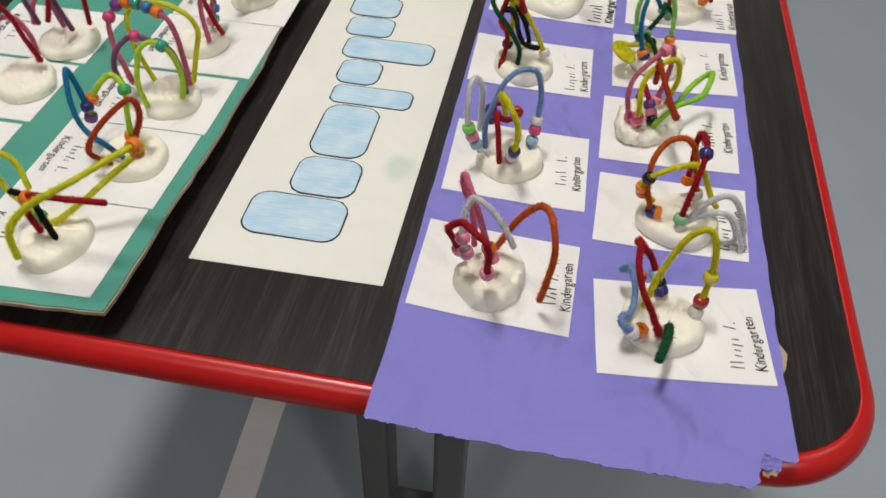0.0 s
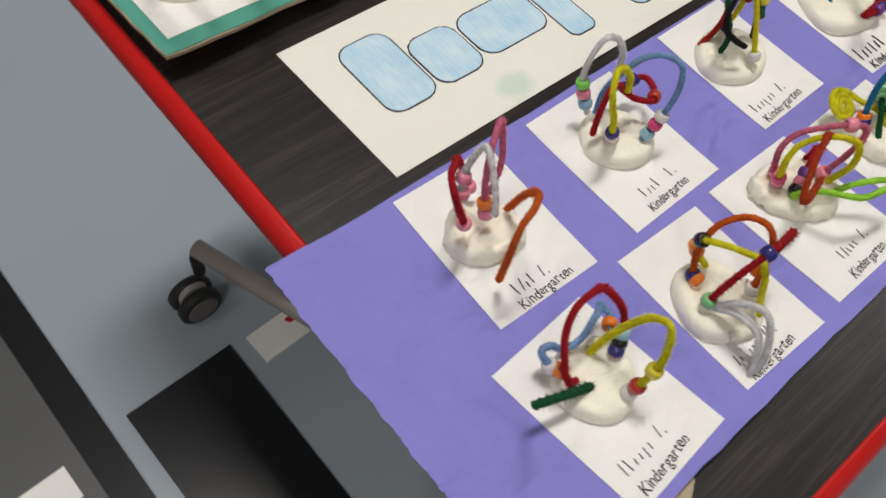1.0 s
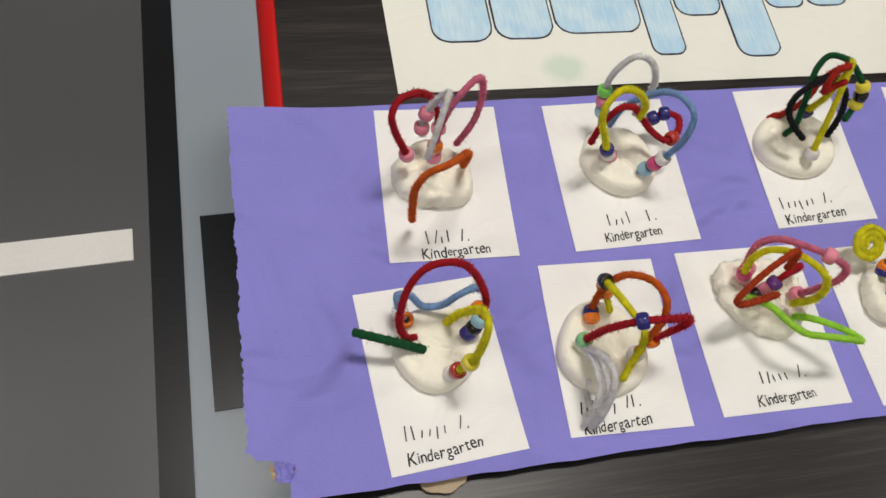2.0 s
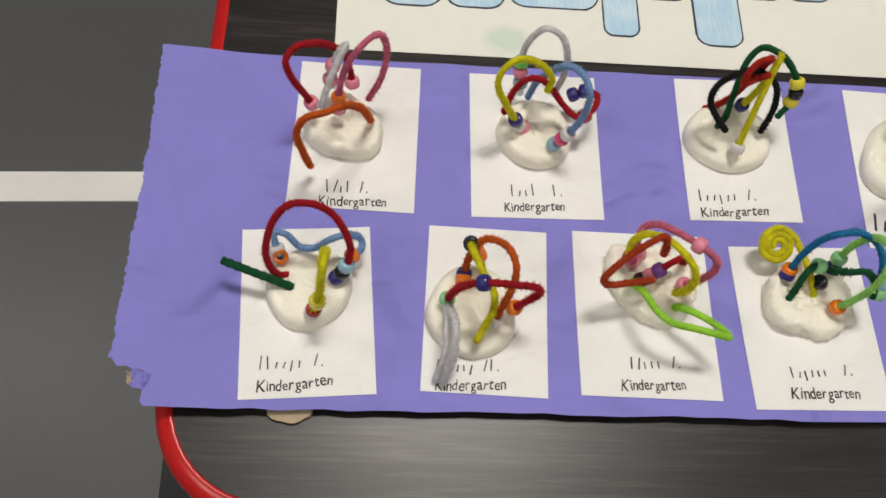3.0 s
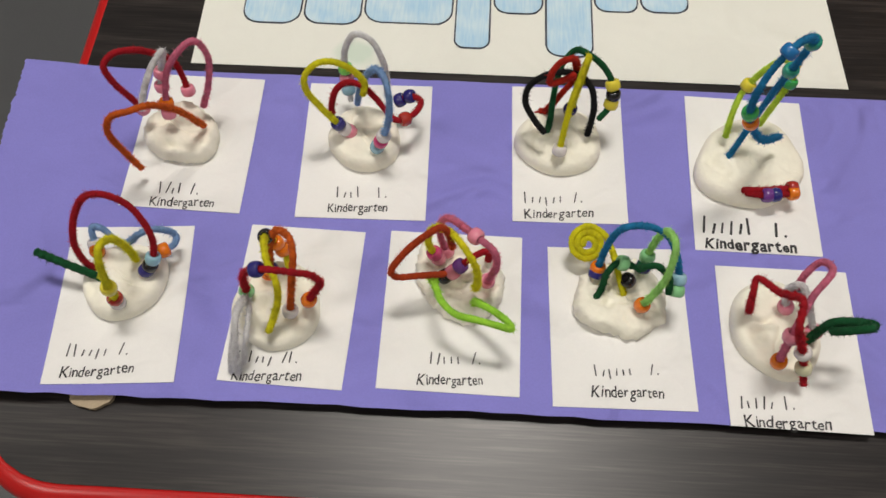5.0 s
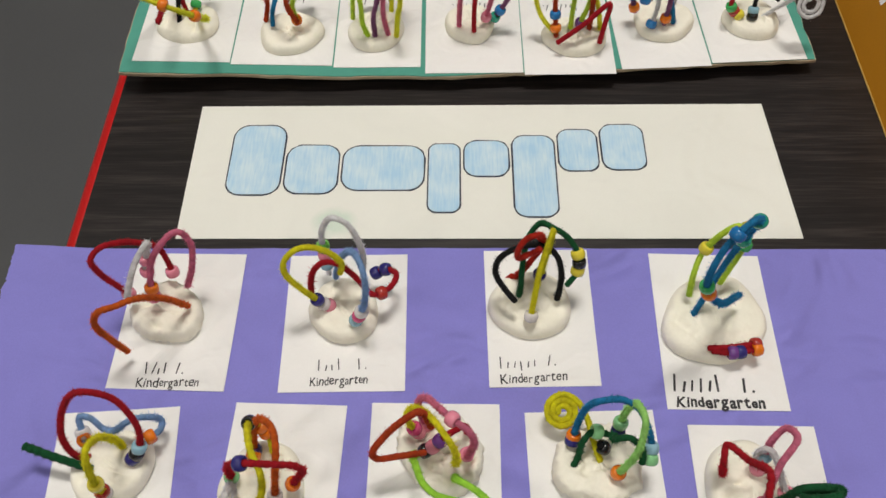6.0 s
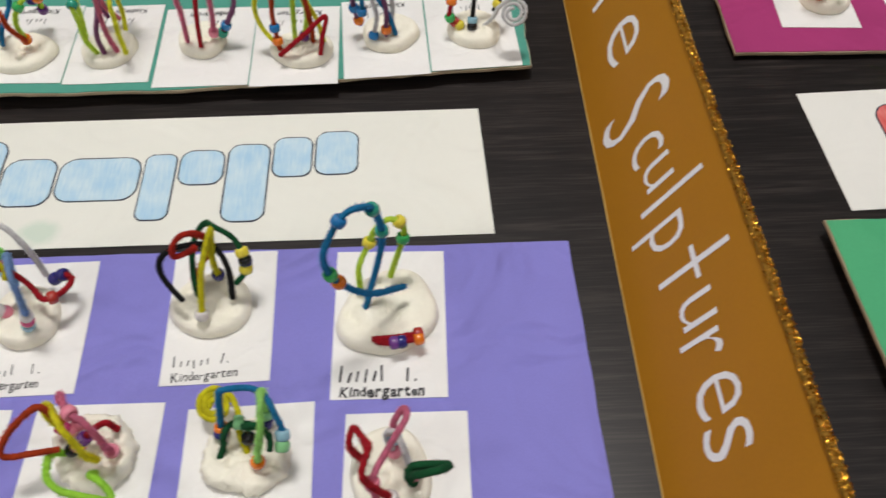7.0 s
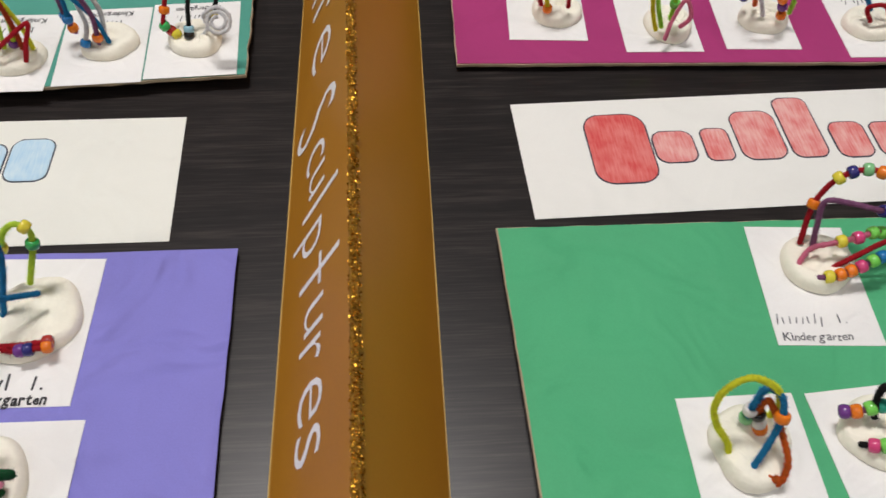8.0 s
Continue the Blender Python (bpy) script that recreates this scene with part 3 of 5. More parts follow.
def name_card(at, turn, w, h, name, word, flip=False, label="white name card with black handwriting", pen=None, stroke=0.0007, weight=0.00007, size=0.0088):
    """A white paper card with a row of plain bars for the name, one a letter, and a written word below.
    name: where the row starts, its length, slope, height and the letters' heights (shares of that height; 0 a space); word: start, length, slope."""
    seed = int(at[0] * 10000 + at[1] * 777)
    rng = random.Random(seed)
    turn = turn + (180 if flip else 0)
    ob = thing("name_card", at, label, "card", "name cards", "", turn)
    level = LEVELS.get(at[2], lambda x, y: at[2])
    j = lambda: rng.uniform(-1, 1) * 0.0004
    o = [(-w / 2 + j(), -h / 2 + j()), (w / 2 + j(), -h / 2 + j()), (w / 2 + j(), h / 2 + j()), (-w / 2 + j(), h / 2 + j())]
    part("paper", laid(cut_up(prism(o, 0.0, 0.0005), [w * (k - 2) / 5 for k in range(5)], [h * (k - 3.5) / 8.5 for k in range(8)]), level, at, turn), CARD, ob)
    wx, wy, wl, slope = word
    bm = handwriting("Kindergarten", size, wl, seed, weight)
    bmesh.ops.transform(bm, matrix=Matrix.Translation((wx, wy, 0.0008)) @ Matrix.Rotation(radians(slope), 4, "Z"), verts=bm.verts)
    part("writing", laid(bm, level, at, turn), pen or INK, ob)
    nx, ny, nl, slope, tall, heights = name
    pitch = nl / len(heights)
    for k, share in enumerate(heights):
        if share:
            low = -0.28 * tall if share < 0 else 0.0
            bm = prism(rounded(0, low, stroke * rng.uniform(0.9, 1.2), abs(share) * tall * rng.uniform(0.92, 1.06), stroke * 0.4, 3), 0.0006, 0.0008)
            place = Matrix.Translation((nx, ny, 0)) @ Matrix.Rotation(radians(slope), 4, "Z") @ Matrix.Translation(((k + 0.3) * pitch, rng.uniform(-0.04, 0.04) * tall, 0)) @ Matrix.Rotation(rng.uniform(-0.30, 0.10), 4, "Z")
            bmesh.ops.transform(bm, matrix=place, verts=bm.verts)
            part("name_bar", laid(bm, level, at, turn), pen or INK, ob)
    return ob


PLAIN_NAME, PLAIN_WORD = (-0.012, -0.032, 0.031, 1.0, 0.0074, (1, 0.55, 0.55, 1, 0.55, 0, 1, 0.15)), (-0.020, -0.044, 0.039, 1.0)
name_card((0.0181, -0.0684, C), -1.2, 0.0752, 0.0988, (-0.0160, -0.0392, 0.0273, 2.1, 0.0080, (1, 1, 0.55, 1, 0, 1, 0.15)), (-0.0189, -0.0482, 0.0403, 2.4))
name_card((0.1285, -0.0692, C), 0.9, 0.0803, 0.0989, (-0.0170, -0.0356, 0.0345, 2.5, 0.0075, (1, 0.55, 0.55, 1, 0, 0, 1, 0.15)), (-0.0203, -0.0457, 0.0370, 2.5))
name_card((0.2569, -0.0657, C), 1.2, 0.0703, 0.0988, (-0.0292, -0.0367, 0.0391, 2.7, 0.0078, (1, 0.55, 0.55, -0.55, 0.55, 0.55, 0, 1, 0.15)), (-0.0280, -0.0473, 0.0427, 3.2))
name_card((0.3704, -0.0744, C), -1.0, 0.0749, 0.1116, (-0.0339, -0.0444, 0.0539, 0.0, 0.0125, (1, 0.6, 0.6, 0.75, 0.6, 1, 0, 0, 0.8, 0.15)), (-0.0316, -0.0544, 0.0546, -0.2), label="white name card with bold black handwriting", stroke=0.0013, weight=0.00035, size=0.0100)
name_card((-0.0030, -0.1814, C), 4.7, 0.0730, 0.0998, (-0.0268, -0.0334, 0.0372, 0.6, 0.0076, (1, 1, 0.55, 0.55, -0.55, 0.55, 0, 1, 0.15)), (-0.0269, -0.0462, 0.0409, 3.1))
name_card((0.0971, -0.1768, C), -1.7, 0.0696, 0.0998, (-0.0279, -0.0386, 0.0373, 3.0, 0.0068, (1, 0.55, 1, 0.55, 0.55, -0.55, 0, 1, 1, 0.15)), (-0.0269, -0.0493, 0.0391, 3.1))
name_card((0.1885, -0.1762, C), -0.3, 0.0794, 0.1000, (-0.0116, -0.0341, 0.0311, 3.6, 0.0074, (1, 1, 0.55, 0.55, 0.55, 0, 1, 0.15)), (-0.0171, -0.0465, 0.0369, 2.6))
name_card((0.2842, -0.1809, C), 1.3, 0.0792, 0.0990, (-0.0163, -0.0310, 0.0381, 3.0, 0.0067, (1, 0.55, -0.6, 0.6, 0.55, 0.55, 0, 0, 1, 0.15)), (-0.0183, -0.0430, 0.0405, 0.7))
name_card((0.3800, -0.1887, C), -0.6, 0.0757, 0.0966, (-0.0330, -0.0383, 0.0322, 2.6, 0.0074, (1, 0.55, 0.8, 1, 0.55, 0, 1, 0.15)), (-0.0308, -0.0482, 0.0469, 1.6))
name_card((0.8947, -0.0664, G), -2.7, 0.0708, 0.0982, (-0.0337, -0.0331, 0.0507, 1.2, 0.0085, (0.9, 0.6, 0.6, 0.6, 0.6, 0.6, 1, -0.6, 0, 0, 0.9, 0.1)), (-0.0311, -0.0461, 0.0469, 1.2), pen=GREY_INK)
name_card((0.8180, -0.1970, G), 0.5, 0.0740, 0.0986, PLAIN_NAME, PLAIN_WORD)
name_card((0.9030, -0.1950, G), 4.0, 0.0740, 0.0986, PLAIN_NAME, PLAIN_WORD)
for x0, x1, y0, tilt in ((-0.060, 0.018, 0.158, 0.4), (0.0195, 0.101, 0.1565, 0.3), (0.102, 0.172, 0.155, 0.6), (0.176, 0.2545, 0.1485, 0.6), (0.2555, 0.328, 0.1465, 0.4), (0.331, 0.403, 0.1535, 3.0), (0.404, 0.480, 0.160, 3.0)):
    name_card(((x0 + x1) / 2, y0 + 0.0505, T), tilt, x1 - x0, 0.099, PLAIN_NAME, PLAIN_WORD, True)
for x0, x1, y0, tilt in ((0.012, 0.086, 0.286, 0.5), (0.090, 0.164, 0.284, 0.5), (0.168, 0.243, 0.281, 0.5)):
    name_card(((x0 + x1) / 2, y0 + 0.0505, T), tilt, x1 - x0, 0.099, PLAIN_NAME, PLAIN_WORD, True)
for x0, x1, y0, tilt in ((0.719, 0.789, 0.206, -3.0), (0.819, 0.888, 0.187, -1.0), (0.910, 0.978, 0.188, -2.0), (1.017, 1.088, 0.174, -1.0)):
    name_card(((x0 + x1) / 2, y0 + 0.0505, M), tilt, x1 - x0, 0.099, PLAIN_NAME, PLAIN_WORD, True)


# ---- the gold sign: folded card standing as a ridge ----
sign = thing("tent_sign", (0, 0, 0), "folded gold card sign with white hand-painted words", "sign")
FOOT_W, FOOT_E, RIDGE_H, SIGN_Y0, SIGN_Y1 = 0.5315, 0.6378, 0.102, -0.270, 0.440


def ridge_x(y):
    return 0.5852 - 0.0185 * y


def sign_panel(foot, sign_side):
    """One sloping panel, 1.5 mm thick, slightly bowed."""
    bm, rows = bmesh.new(), []
    n = 24
    out = Vector((-RIDGE_H if sign_side < 0 else RIDGE_H, 0, abs(ridge_x(0) - foot))).normalized()
    for i in range(n + 1):
        y = SIGN_Y0 + (SIGN_Y1 - SIGN_Y0) * i / n
        slope = Vector((ridge_x(y) - foot, 0, RIDGE_H))
        row = []
        for k in range(7):
            p = Vector((foot, y, 0.0006)) + slope * (k / 6) * 0.995
            bow = 0.0001 * math.sin(k / 6 * math.pi) + 0.0003 * noise.noise(Vector((y * 9, k * 0.5, foot * 50)))
            row.append(p + out * bow)
        rows.append(row)
    front = [[bm.verts.new(p) for p in row] for row in rows]
    back = [[bm.verts.new(p - out * 0.0015) for p in row] for row in rows]
    for i in range(n):
        for k in range(6):
            bm.faces.new((front[i][k], front[i + 1][k], front[i + 1][k + 1], front[i][k + 1]))
            bm.faces.new((back[i][k], back[i][k + 1], back[i + 1][k + 1], back[i + 1][k]))
    # cut edges keep corners of their own, so that they stay crisp
    rim = [(i, 0) for i in range(n + 1)] + [(n, k) for k in range(1, 7)] + [(i, 6) for i in range(n - 1, -1, -1)] + [(0, k) for k in range(5, 0, -1)]
    f2, k2 = [bm.verts.new(rows[i][k]) for i, k in rim], [bm.verts.new(rows[i][k] - out * 0.0015) for i, k in rim]
    for i in range(len(rim)):
        j = (i + 1) % len(rim)
        bm.faces.new((f2[i], k2[i], k2[j], f2[j]))
    bmesh.ops.recalc_face_normals(bm, faces=bm.faces)
    return bm


part("west_panel", sign_panel(FOOT_W, -1), GOLD, sign, "satin gold card panel", True)
part("east_panel", sign_panel(FOOT_E, 1), GOLD, sign, "satin gold card panel", True)
for foot, s in ((FOOT_W, -1), (FOOT_E, 1)):
    part("cut_edge", boxed((foot - 0.0005, SIGN_Y0, 0.0002), (foot + 0.0005, SIGN_Y1, 0.0010)), GOLD_EDGE, sign, "bright cut edge")


def glitter_band():
    """Loose gold sequins along the ridge."""
    rng = random.Random(77)
    bm = bmesh.new()
    for _ in range(6500):
        y = rng.uniform(SIGN_Y0, SIGN_Y1)
        d = 0.0005 + max(-0.0033, min(0.0033, rng.gauss(0, 0.0019)))
        c = Vector((ridge_x(y) + d, y, RIDGE_H + 0.0020 - abs(d) * 0.9 + rng.uniform(-0.0008, 0.0008)))
        a, b = Vector((rng.uniform(-1, 1), rng.uniform(-1, 1), rng.uniform(-0.6, 0.6))).normalized(), Vector((rng.uniform(-1, 1), rng.uniform(-1, 1), rng.uniform(-1, 1)))
        b = (b - a * b.dot(a)).normalized()
        r = rng.uniform(0.0004, 0.0011)
        bm.faces.new([bm.verts.new(c + (a * math.cos(t) + b * math.sin(t)) * r) for t in (0.3, 1.6, 2.9, 4.1, 5.3)])
    return bm


part("ridge_trim", tube([(ridge_x(SIGN_Y0 + i * 0.01), SIGN_Y0 + i * 0.01, RIDGE_H - 0.0012 + 0.0004 * math.sin(i * 1.7)) for i in range(72)], 0.0027, 8), RIDGE_BROWN, sign, "dark gold ridge", True)
tagged(part("glitter", glitter_band(), GLITTER, sign, "sparkling gold sequins"), kind="stuff")


def sign_letter(ch, along, up, size, width):
    """One painted letter on the west panel: its foot `along` the sign (towards -y) and `up` the slope, in metres."""
    bm = words(ch, 1.0, offset=-0.010)
    xs, ys = [v.co.x for v in bm.verts], [v.co.y for v in bm.verts]
    x0, y0, k, wide = min(xs), min(ys), size / (max(ys) - min(ys)), width / (max(xs) - min(xs))
    out = Vector((-RIDGE_H, 0, ridge_x(0) - FOOT_W)).normalized()
    body = [v.co.copy() for v in bm.verts]
    for v, c in zip(bm.verts, body):
        gx, gy = (c.x - x0) * wide, (c.y - y0) * k
        rise = Vector((ridge_x(-along - gx) - FOOT_W, 0, RIDGE_H)).normalized()
        v.co = Vector((FOOT_W, -(along + gx), 0)) + rise * (up + gy) + out * 0.0008
    for f in bm.faces:
        f.normal_update()
        if f.normal.dot(out) < 0:
            f.normal_flip()
    return bm


LETTERS = (("i", -0.236, 0.030, 0.050, 0.006), ("r", -0.212, 0.034, 0.042, 0.024), ("e", -0.166, 0.038, 0.040, 0.036), ("S", -0.086, 0.013, 0.077, 0.024), ("c", -0.046, 0.037, 0.034, 0.020), ("u", -0.021, 0.044, 0.028, 0.021),
           ("l", 0.0100, 0.034, 0.061, 0.0042), ("p", 0.028, 0.019, 0.050, 0.021), ("l", 0.0690, 0.035, 0.063, 0.0042), ("-", 0.0585, 0.0665, 0.0042, 0.024), ("u", 0.0910, 0.046, 0.029, 0.020), ("r", 0.1180, 0.040, 0.033, 0.016), ("e", 0.1450, 0.042, 0.035, 0.024), ("s", 0.1740, 0.040, 0.036, 0.019))
for ch, along, up, size, width in LETTERS:
    part("letter", sign_letter(ch, along, up, size, width), WHITE_PAINT, sign, "white brush-painted letter")


# ---- sculptures ----
def clay_mesh(rx, ry, h, turn, seed, lumps=0.10, dents=(), rough=0.0, torn=()):
    """A hand-pressed lump of clay: flat below, low and uneven, with thumb dents, pits, and a rim that crumbles if rough and lifts where torn."""
    bm = bmesh.new()
    rng = random.Random(seed)
    ph = [rng.uniform(0, 6.28) for _ in range(6)]
    rings, n = [], 96
    ct, st = math.cos(radians(turn)), math.sin(radians(turn))
    lean, lean_a = rng.uniform(0.05, 0.2), rng.uniform(0, 6.28)
    marks = list(dents) + [(rng.uniform(-0.6, 0.6) * rx, rng.uniform(-0.6, 0.6) * ry, rng.uniform(0.003, 0.007), rng.uniform(-0.0016, 0.0026)) for _ in range(9)]
    # folds pressed into the lump
    folds = [(rng.uniform(0, 3.14), rng.uniform(-0.5, 0.5) * rx, rng.uniform(-0.5, 0.5) * rx, rng.uniform(0.005, 0.011), rng.uniform(0.0009, 0.0019)) for _ in range(4)]

    def place(r, z, a):
        wob = 1 + lumps * (0.55 * math.sin(2 * a + ph[0]) + 0.4 * math.sin(3 * a + ph[1]) + 0.22 * math.sin(5 * a + ph[2]))
        if rough:
            wob += rough * max(0.0, noise.noise(Vector((math.cos(a) * 4, math.sin(a) * 4 + seed, z)))) * (0.4 + 0.6 * z) + 0.5 * rough * noise.noise(Vector((math.cos(a) * 11, math.sin(a) * 11, seed + z * 4)))
        lift = 0.0
        for ta, tw, out, up in torn:
            q = math.remainder(a - ta, 2 * math.pi) / tw
            ragged = math.exp(-q * q) * (1 + 0.7 * noise.noise(Vector((a * 14, z * 5, seed))))
            wob += out * ragged * z
            lift += up * ragged * math.exp(-((r - 0.88) / 0.11) ** 2) * z
        x, y = r * rx * wob * math.cos(a), r * ry * wob * math.sin(a)
        p = Vector((x * ct - y * st, x * st + y * ct, z * h * (1 + lean * r * math.cos(a - lean_a))))
        p.z += lift * h
        p.z += z * (0.0013 * noise.noise(Vector((p.x * 70 + seed, p.y * 70, 1))) + 0.0007 * noise.noise(Vector((p.x * 190, p.y * 190 + seed, 3))) + 0.5 * rough * h * noise.noise(Vector((p.x * 330, p.y * 330, seed))))
        for dx, dy, dr, dd in marks:
            q = math.hypot(p.x - dx, p.y - dy) / dr
            p.z -= dd * math.exp(-q * q) * z
        for fa, fo, fm, fl, fd in folds:
            across = p.x * math.sin(fa) - p.y * math.cos(fa) - fo + 0.0012 * math.sin((p.x + p.y) * 300)
            along = (p.x * math.cos(fa) + p.y * math.sin(fa) - fm) / fl
            p.z -= fd * math.exp(-(across / 0.0012) ** 2 - along * along) * z - 0.6 * fd * math.exp(-((across - 0.003) / 0.002) ** 2 - along * along) * z
        p.z = max(p.z, 0.0)
        return p
    side = [(0.93, 0.0), (0.985, 0.10), (1.0, 0.25), (0.995, 0.42), (0.975, 0.58), (0.945, 0.72), (0.90, 0.84), (0.84, 0.92)]
    prof = side + [(0.84 * (1 - i / 22), 0.92 + 0.08 * math.sin(min(1.0, i / 9) * math.pi / 2)) for i in range(1, 22)]
    for r, z in prof:
        rings.append([bm.verts.new(place(r, z, 2 * math.pi * k / n)) for k in range(n)])
    top = bm.verts.new(place(0, 1, 0))
    for a, b in zip(rings, rings[1:]):
        for k in range(n):
            bm.faces.new((a[k], a[(k + 1) % n], b[(k + 1) % n], b[k]))
    for k in range(n):
        bm.faces.new((rings[-1][k], rings[-1][(k + 1) % n], top))
    bm.faces.new(list(reversed(rings[0])))
    return bm


CLAY_SIZE = {}


def sculpture(at, z, rx, ry, h, turn, seed, label, lumps=0.10, dents=(), rough=0.0, torn=()):
    ob = thing("wire_sculpture", (at[0], at[1], z), label, "sculpture", "clay and pipe cleaner sculptures")
    part("clay_base", clay_mesh(rx, ry, h, turn, seed, lumps, dents, rough, torn), CLAY, ob, "white clay base", True)
    CLAY_SIZE[ob.name] = (rx, ry, h)
    return ob


def bead_mesh(outer=0.0045, length=0.0064, hole=0.0020):
    bm, rings = bmesh.new(), []
    prof = [(hole, -0.46), (outer * 0.72, -0.5), (outer * 0.92, -0.38), (outer, -0.12), (outer, 0.12), (outer * 0.92, 0.38), (outer * 0.72, 0.5), (hole, 0.46)]
    for r, z in prof:
        rings.append([bm.verts.new((r * math.cos(2 * math.pi * k / 18), r * math.sin(2 * math.pi * k / 18), z * length)) for k in range(18)])
    for a, b in zip(rings, rings[1:] + rings[:1]):
        for k in range(18):
            bm.faces.new((a[k], a[(k + 1) % 18], b[(k + 1) % 18], b[k]))
    return bm


BEAD_MESH = {k: finish(bead_mesh(), "bead_" + k, m, True) for k, m in BEAD.items()}


def wire(ob, color, points, beads=(), r=0.0021, label=""):
    """A pipe cleaner bent through the points (places over the table), with beads: (share of its length, colour)."""
    rng = random.Random(int(abs(points[0][0]) * 99991 + abs(points[-1][1]) * 7919))
    base = Vector((ob.location.x, ob.location.y, ob.location.z - TOP))
    line = [p - base for p in spline(points, 0.0008)]
    rx, ry, h = CLAY_SIZE[ob.name]
    for i, p in enumerate(line):
        over = p.x * p.x / (rx * rx) + p.y * p.y / (ry * ry)
        end = min(i, len(line) - 1 - i) * 0.0008
        p.z = max(p.z, (h * 0.95 + 0.0012 if end > 0.004 else h * 0.8) if over < 0.8 else 0.0024)
    bm = bmesh.new()
    n, sides = len(line), 8
    # the twisted core shows as a spiral of tufts
    pitch = rng.uniform(0.0019, 0.0027)
    radii = [r * 0.90 * (1 + 0.07 * math.sin(i * 0.0008 / pitch * 12.566) + rng.uniform(-0.05, 0.05)) for i in range(n)]
    radii[0], radii[-1] = radii[0] * 0.6, radii[-1] * 0.6
    tube(line, radii, sides, False, bm)
    shag = rng.uniform(0.8, 1.25)
    up = None
    for i in range(1, n - 1):
        d = (line[i + 1] - line[i - 1]).normalized()
        up = d.orthogonal().normalized() if up is None else (up - d * up.dot(d)).normalized()
        v = d.cross(up)
        for k in range(12):
            a = i * 0.0008 / pitch * 6.283 + math.pi * (k % 2) + rng.gauss(0, 0.55)
            side = up * math.cos(a) + v * math.sin(a)
            root = line[i] + side * r * 0.7 + d * rng.uniform(-0.0004, 0.0004)
            tip = line[i] + side * r * (1 + shag * abs(rng.gauss(0, 0.36))) + d * rng.uniform(-0.0005, 0.0005)
            across = d.cross(side) * 0.00026
            bm.faces.new((bm.verts.new(root - across), bm.verts.new(root + across), bm.verts.new(tip)))
    w = part("pipe_cleaner", bm, FIBRE[color], ob, label or color.replace("_", " ") + " pipe cleaner", True)
    for share, bc in beads:
        i = min(max(int(share * (n - 1)), 1), n - 2)
        b = new("bead", BEAD_MESH[bc])
        b.parent = w
        b.location = line[i]
        if line[i].x ** 2 / (rx * rx) + line[i].y ** 2 / (ry * ry) < 0.85:
            b.location.z = max(b.location.z, h + 0.0020)
        b.rotation_euler = (line[i + 1] - line[i - 1]).to_track_quat("Z", "Y").to_euler()
        tagged(b, bc.replace("_", " ") + " bead")
    return w

purple_a = sculpture((0.0107, -0.0655), C, 0.0232, 0.0215, 0.0130, 0, 11, "white clay lump with red, white, pink and orange pipe cleaners", 0.12, ((-0.004, -0.014, 0.003, 0.003), (0.008, 0.004, 0.008, 0.003), (-0.012, 0.002, 0.004, 0.002)), 0.11, ((3.3, 0.16, 0.03, 0.10), (0.9, 0.2, 0.05, 0.08), (-2.2, 0.15, 0.03, 0.04)))
wire(purple_a, "red", [(-0.0062, -0.0646, 0.0321), (-0.0118, -0.0651, 0.0477), (-0.0161, -0.0653, 0.0601), (-0.0185, -0.0626, 0.0718), (-0.0144, -0.0557, 0.0740), (-0.0055, -0.0493, 0.0707), (0.0023, -0.0431, 0.0615), (0.0103, -0.0383, 0.0482), (0.0134, -0.0412, 0.0383), (0.0153, -0.0455, 0.0259)], [(0.03, "pink"), (0.98, "pink")])
wire(purple_a, "white", [(-0.0000, -0.0783, 0.0512), (0.0032, -0.0730, 0.0602), (0.0064, -0.0668, 0.0672), (0.0094, -0.0608, 0.0716), (0.0132, -0.0517, 0.0732), (0.0115, -0.0489, 0.0677), (0.0062, -0.0472, 0.0535), (0.0028, -0.0500, 0.0414), (0.0040, -0.0526, 0.0328)], [(0.8, "pink"), (0.93, "pink")])
wire(purple_a, "pink", [(0.0081, -0.0667, 0.0288), (0.0093, -0.0607, 0.0467), (0.0161, -0.0533, 0.0647), (0.0304, -0.0438, 0.0745), (0.0355, -0.0429, 0.0612), (0.0327, -0.0495, 0.0431), (0.0243, -0.0530, 0.0220)], [(0.04, "pink"), (0.1, "orange")])
wire(purple_a, "orange", [(0.0272, -0.0656, 0.0203), (0.0219, -0.0792, 0.0554), (0.0137, -0.0909, 0.0741), (0.0053, -0.0962, 0.0755), (-0.0048, -0.0990, 0.0734), (-0.0103, -0.1010, 0.0621), (-0.0092, -0.0994, 0.0391), (-0.0066, -0.0968, 0.0161)])

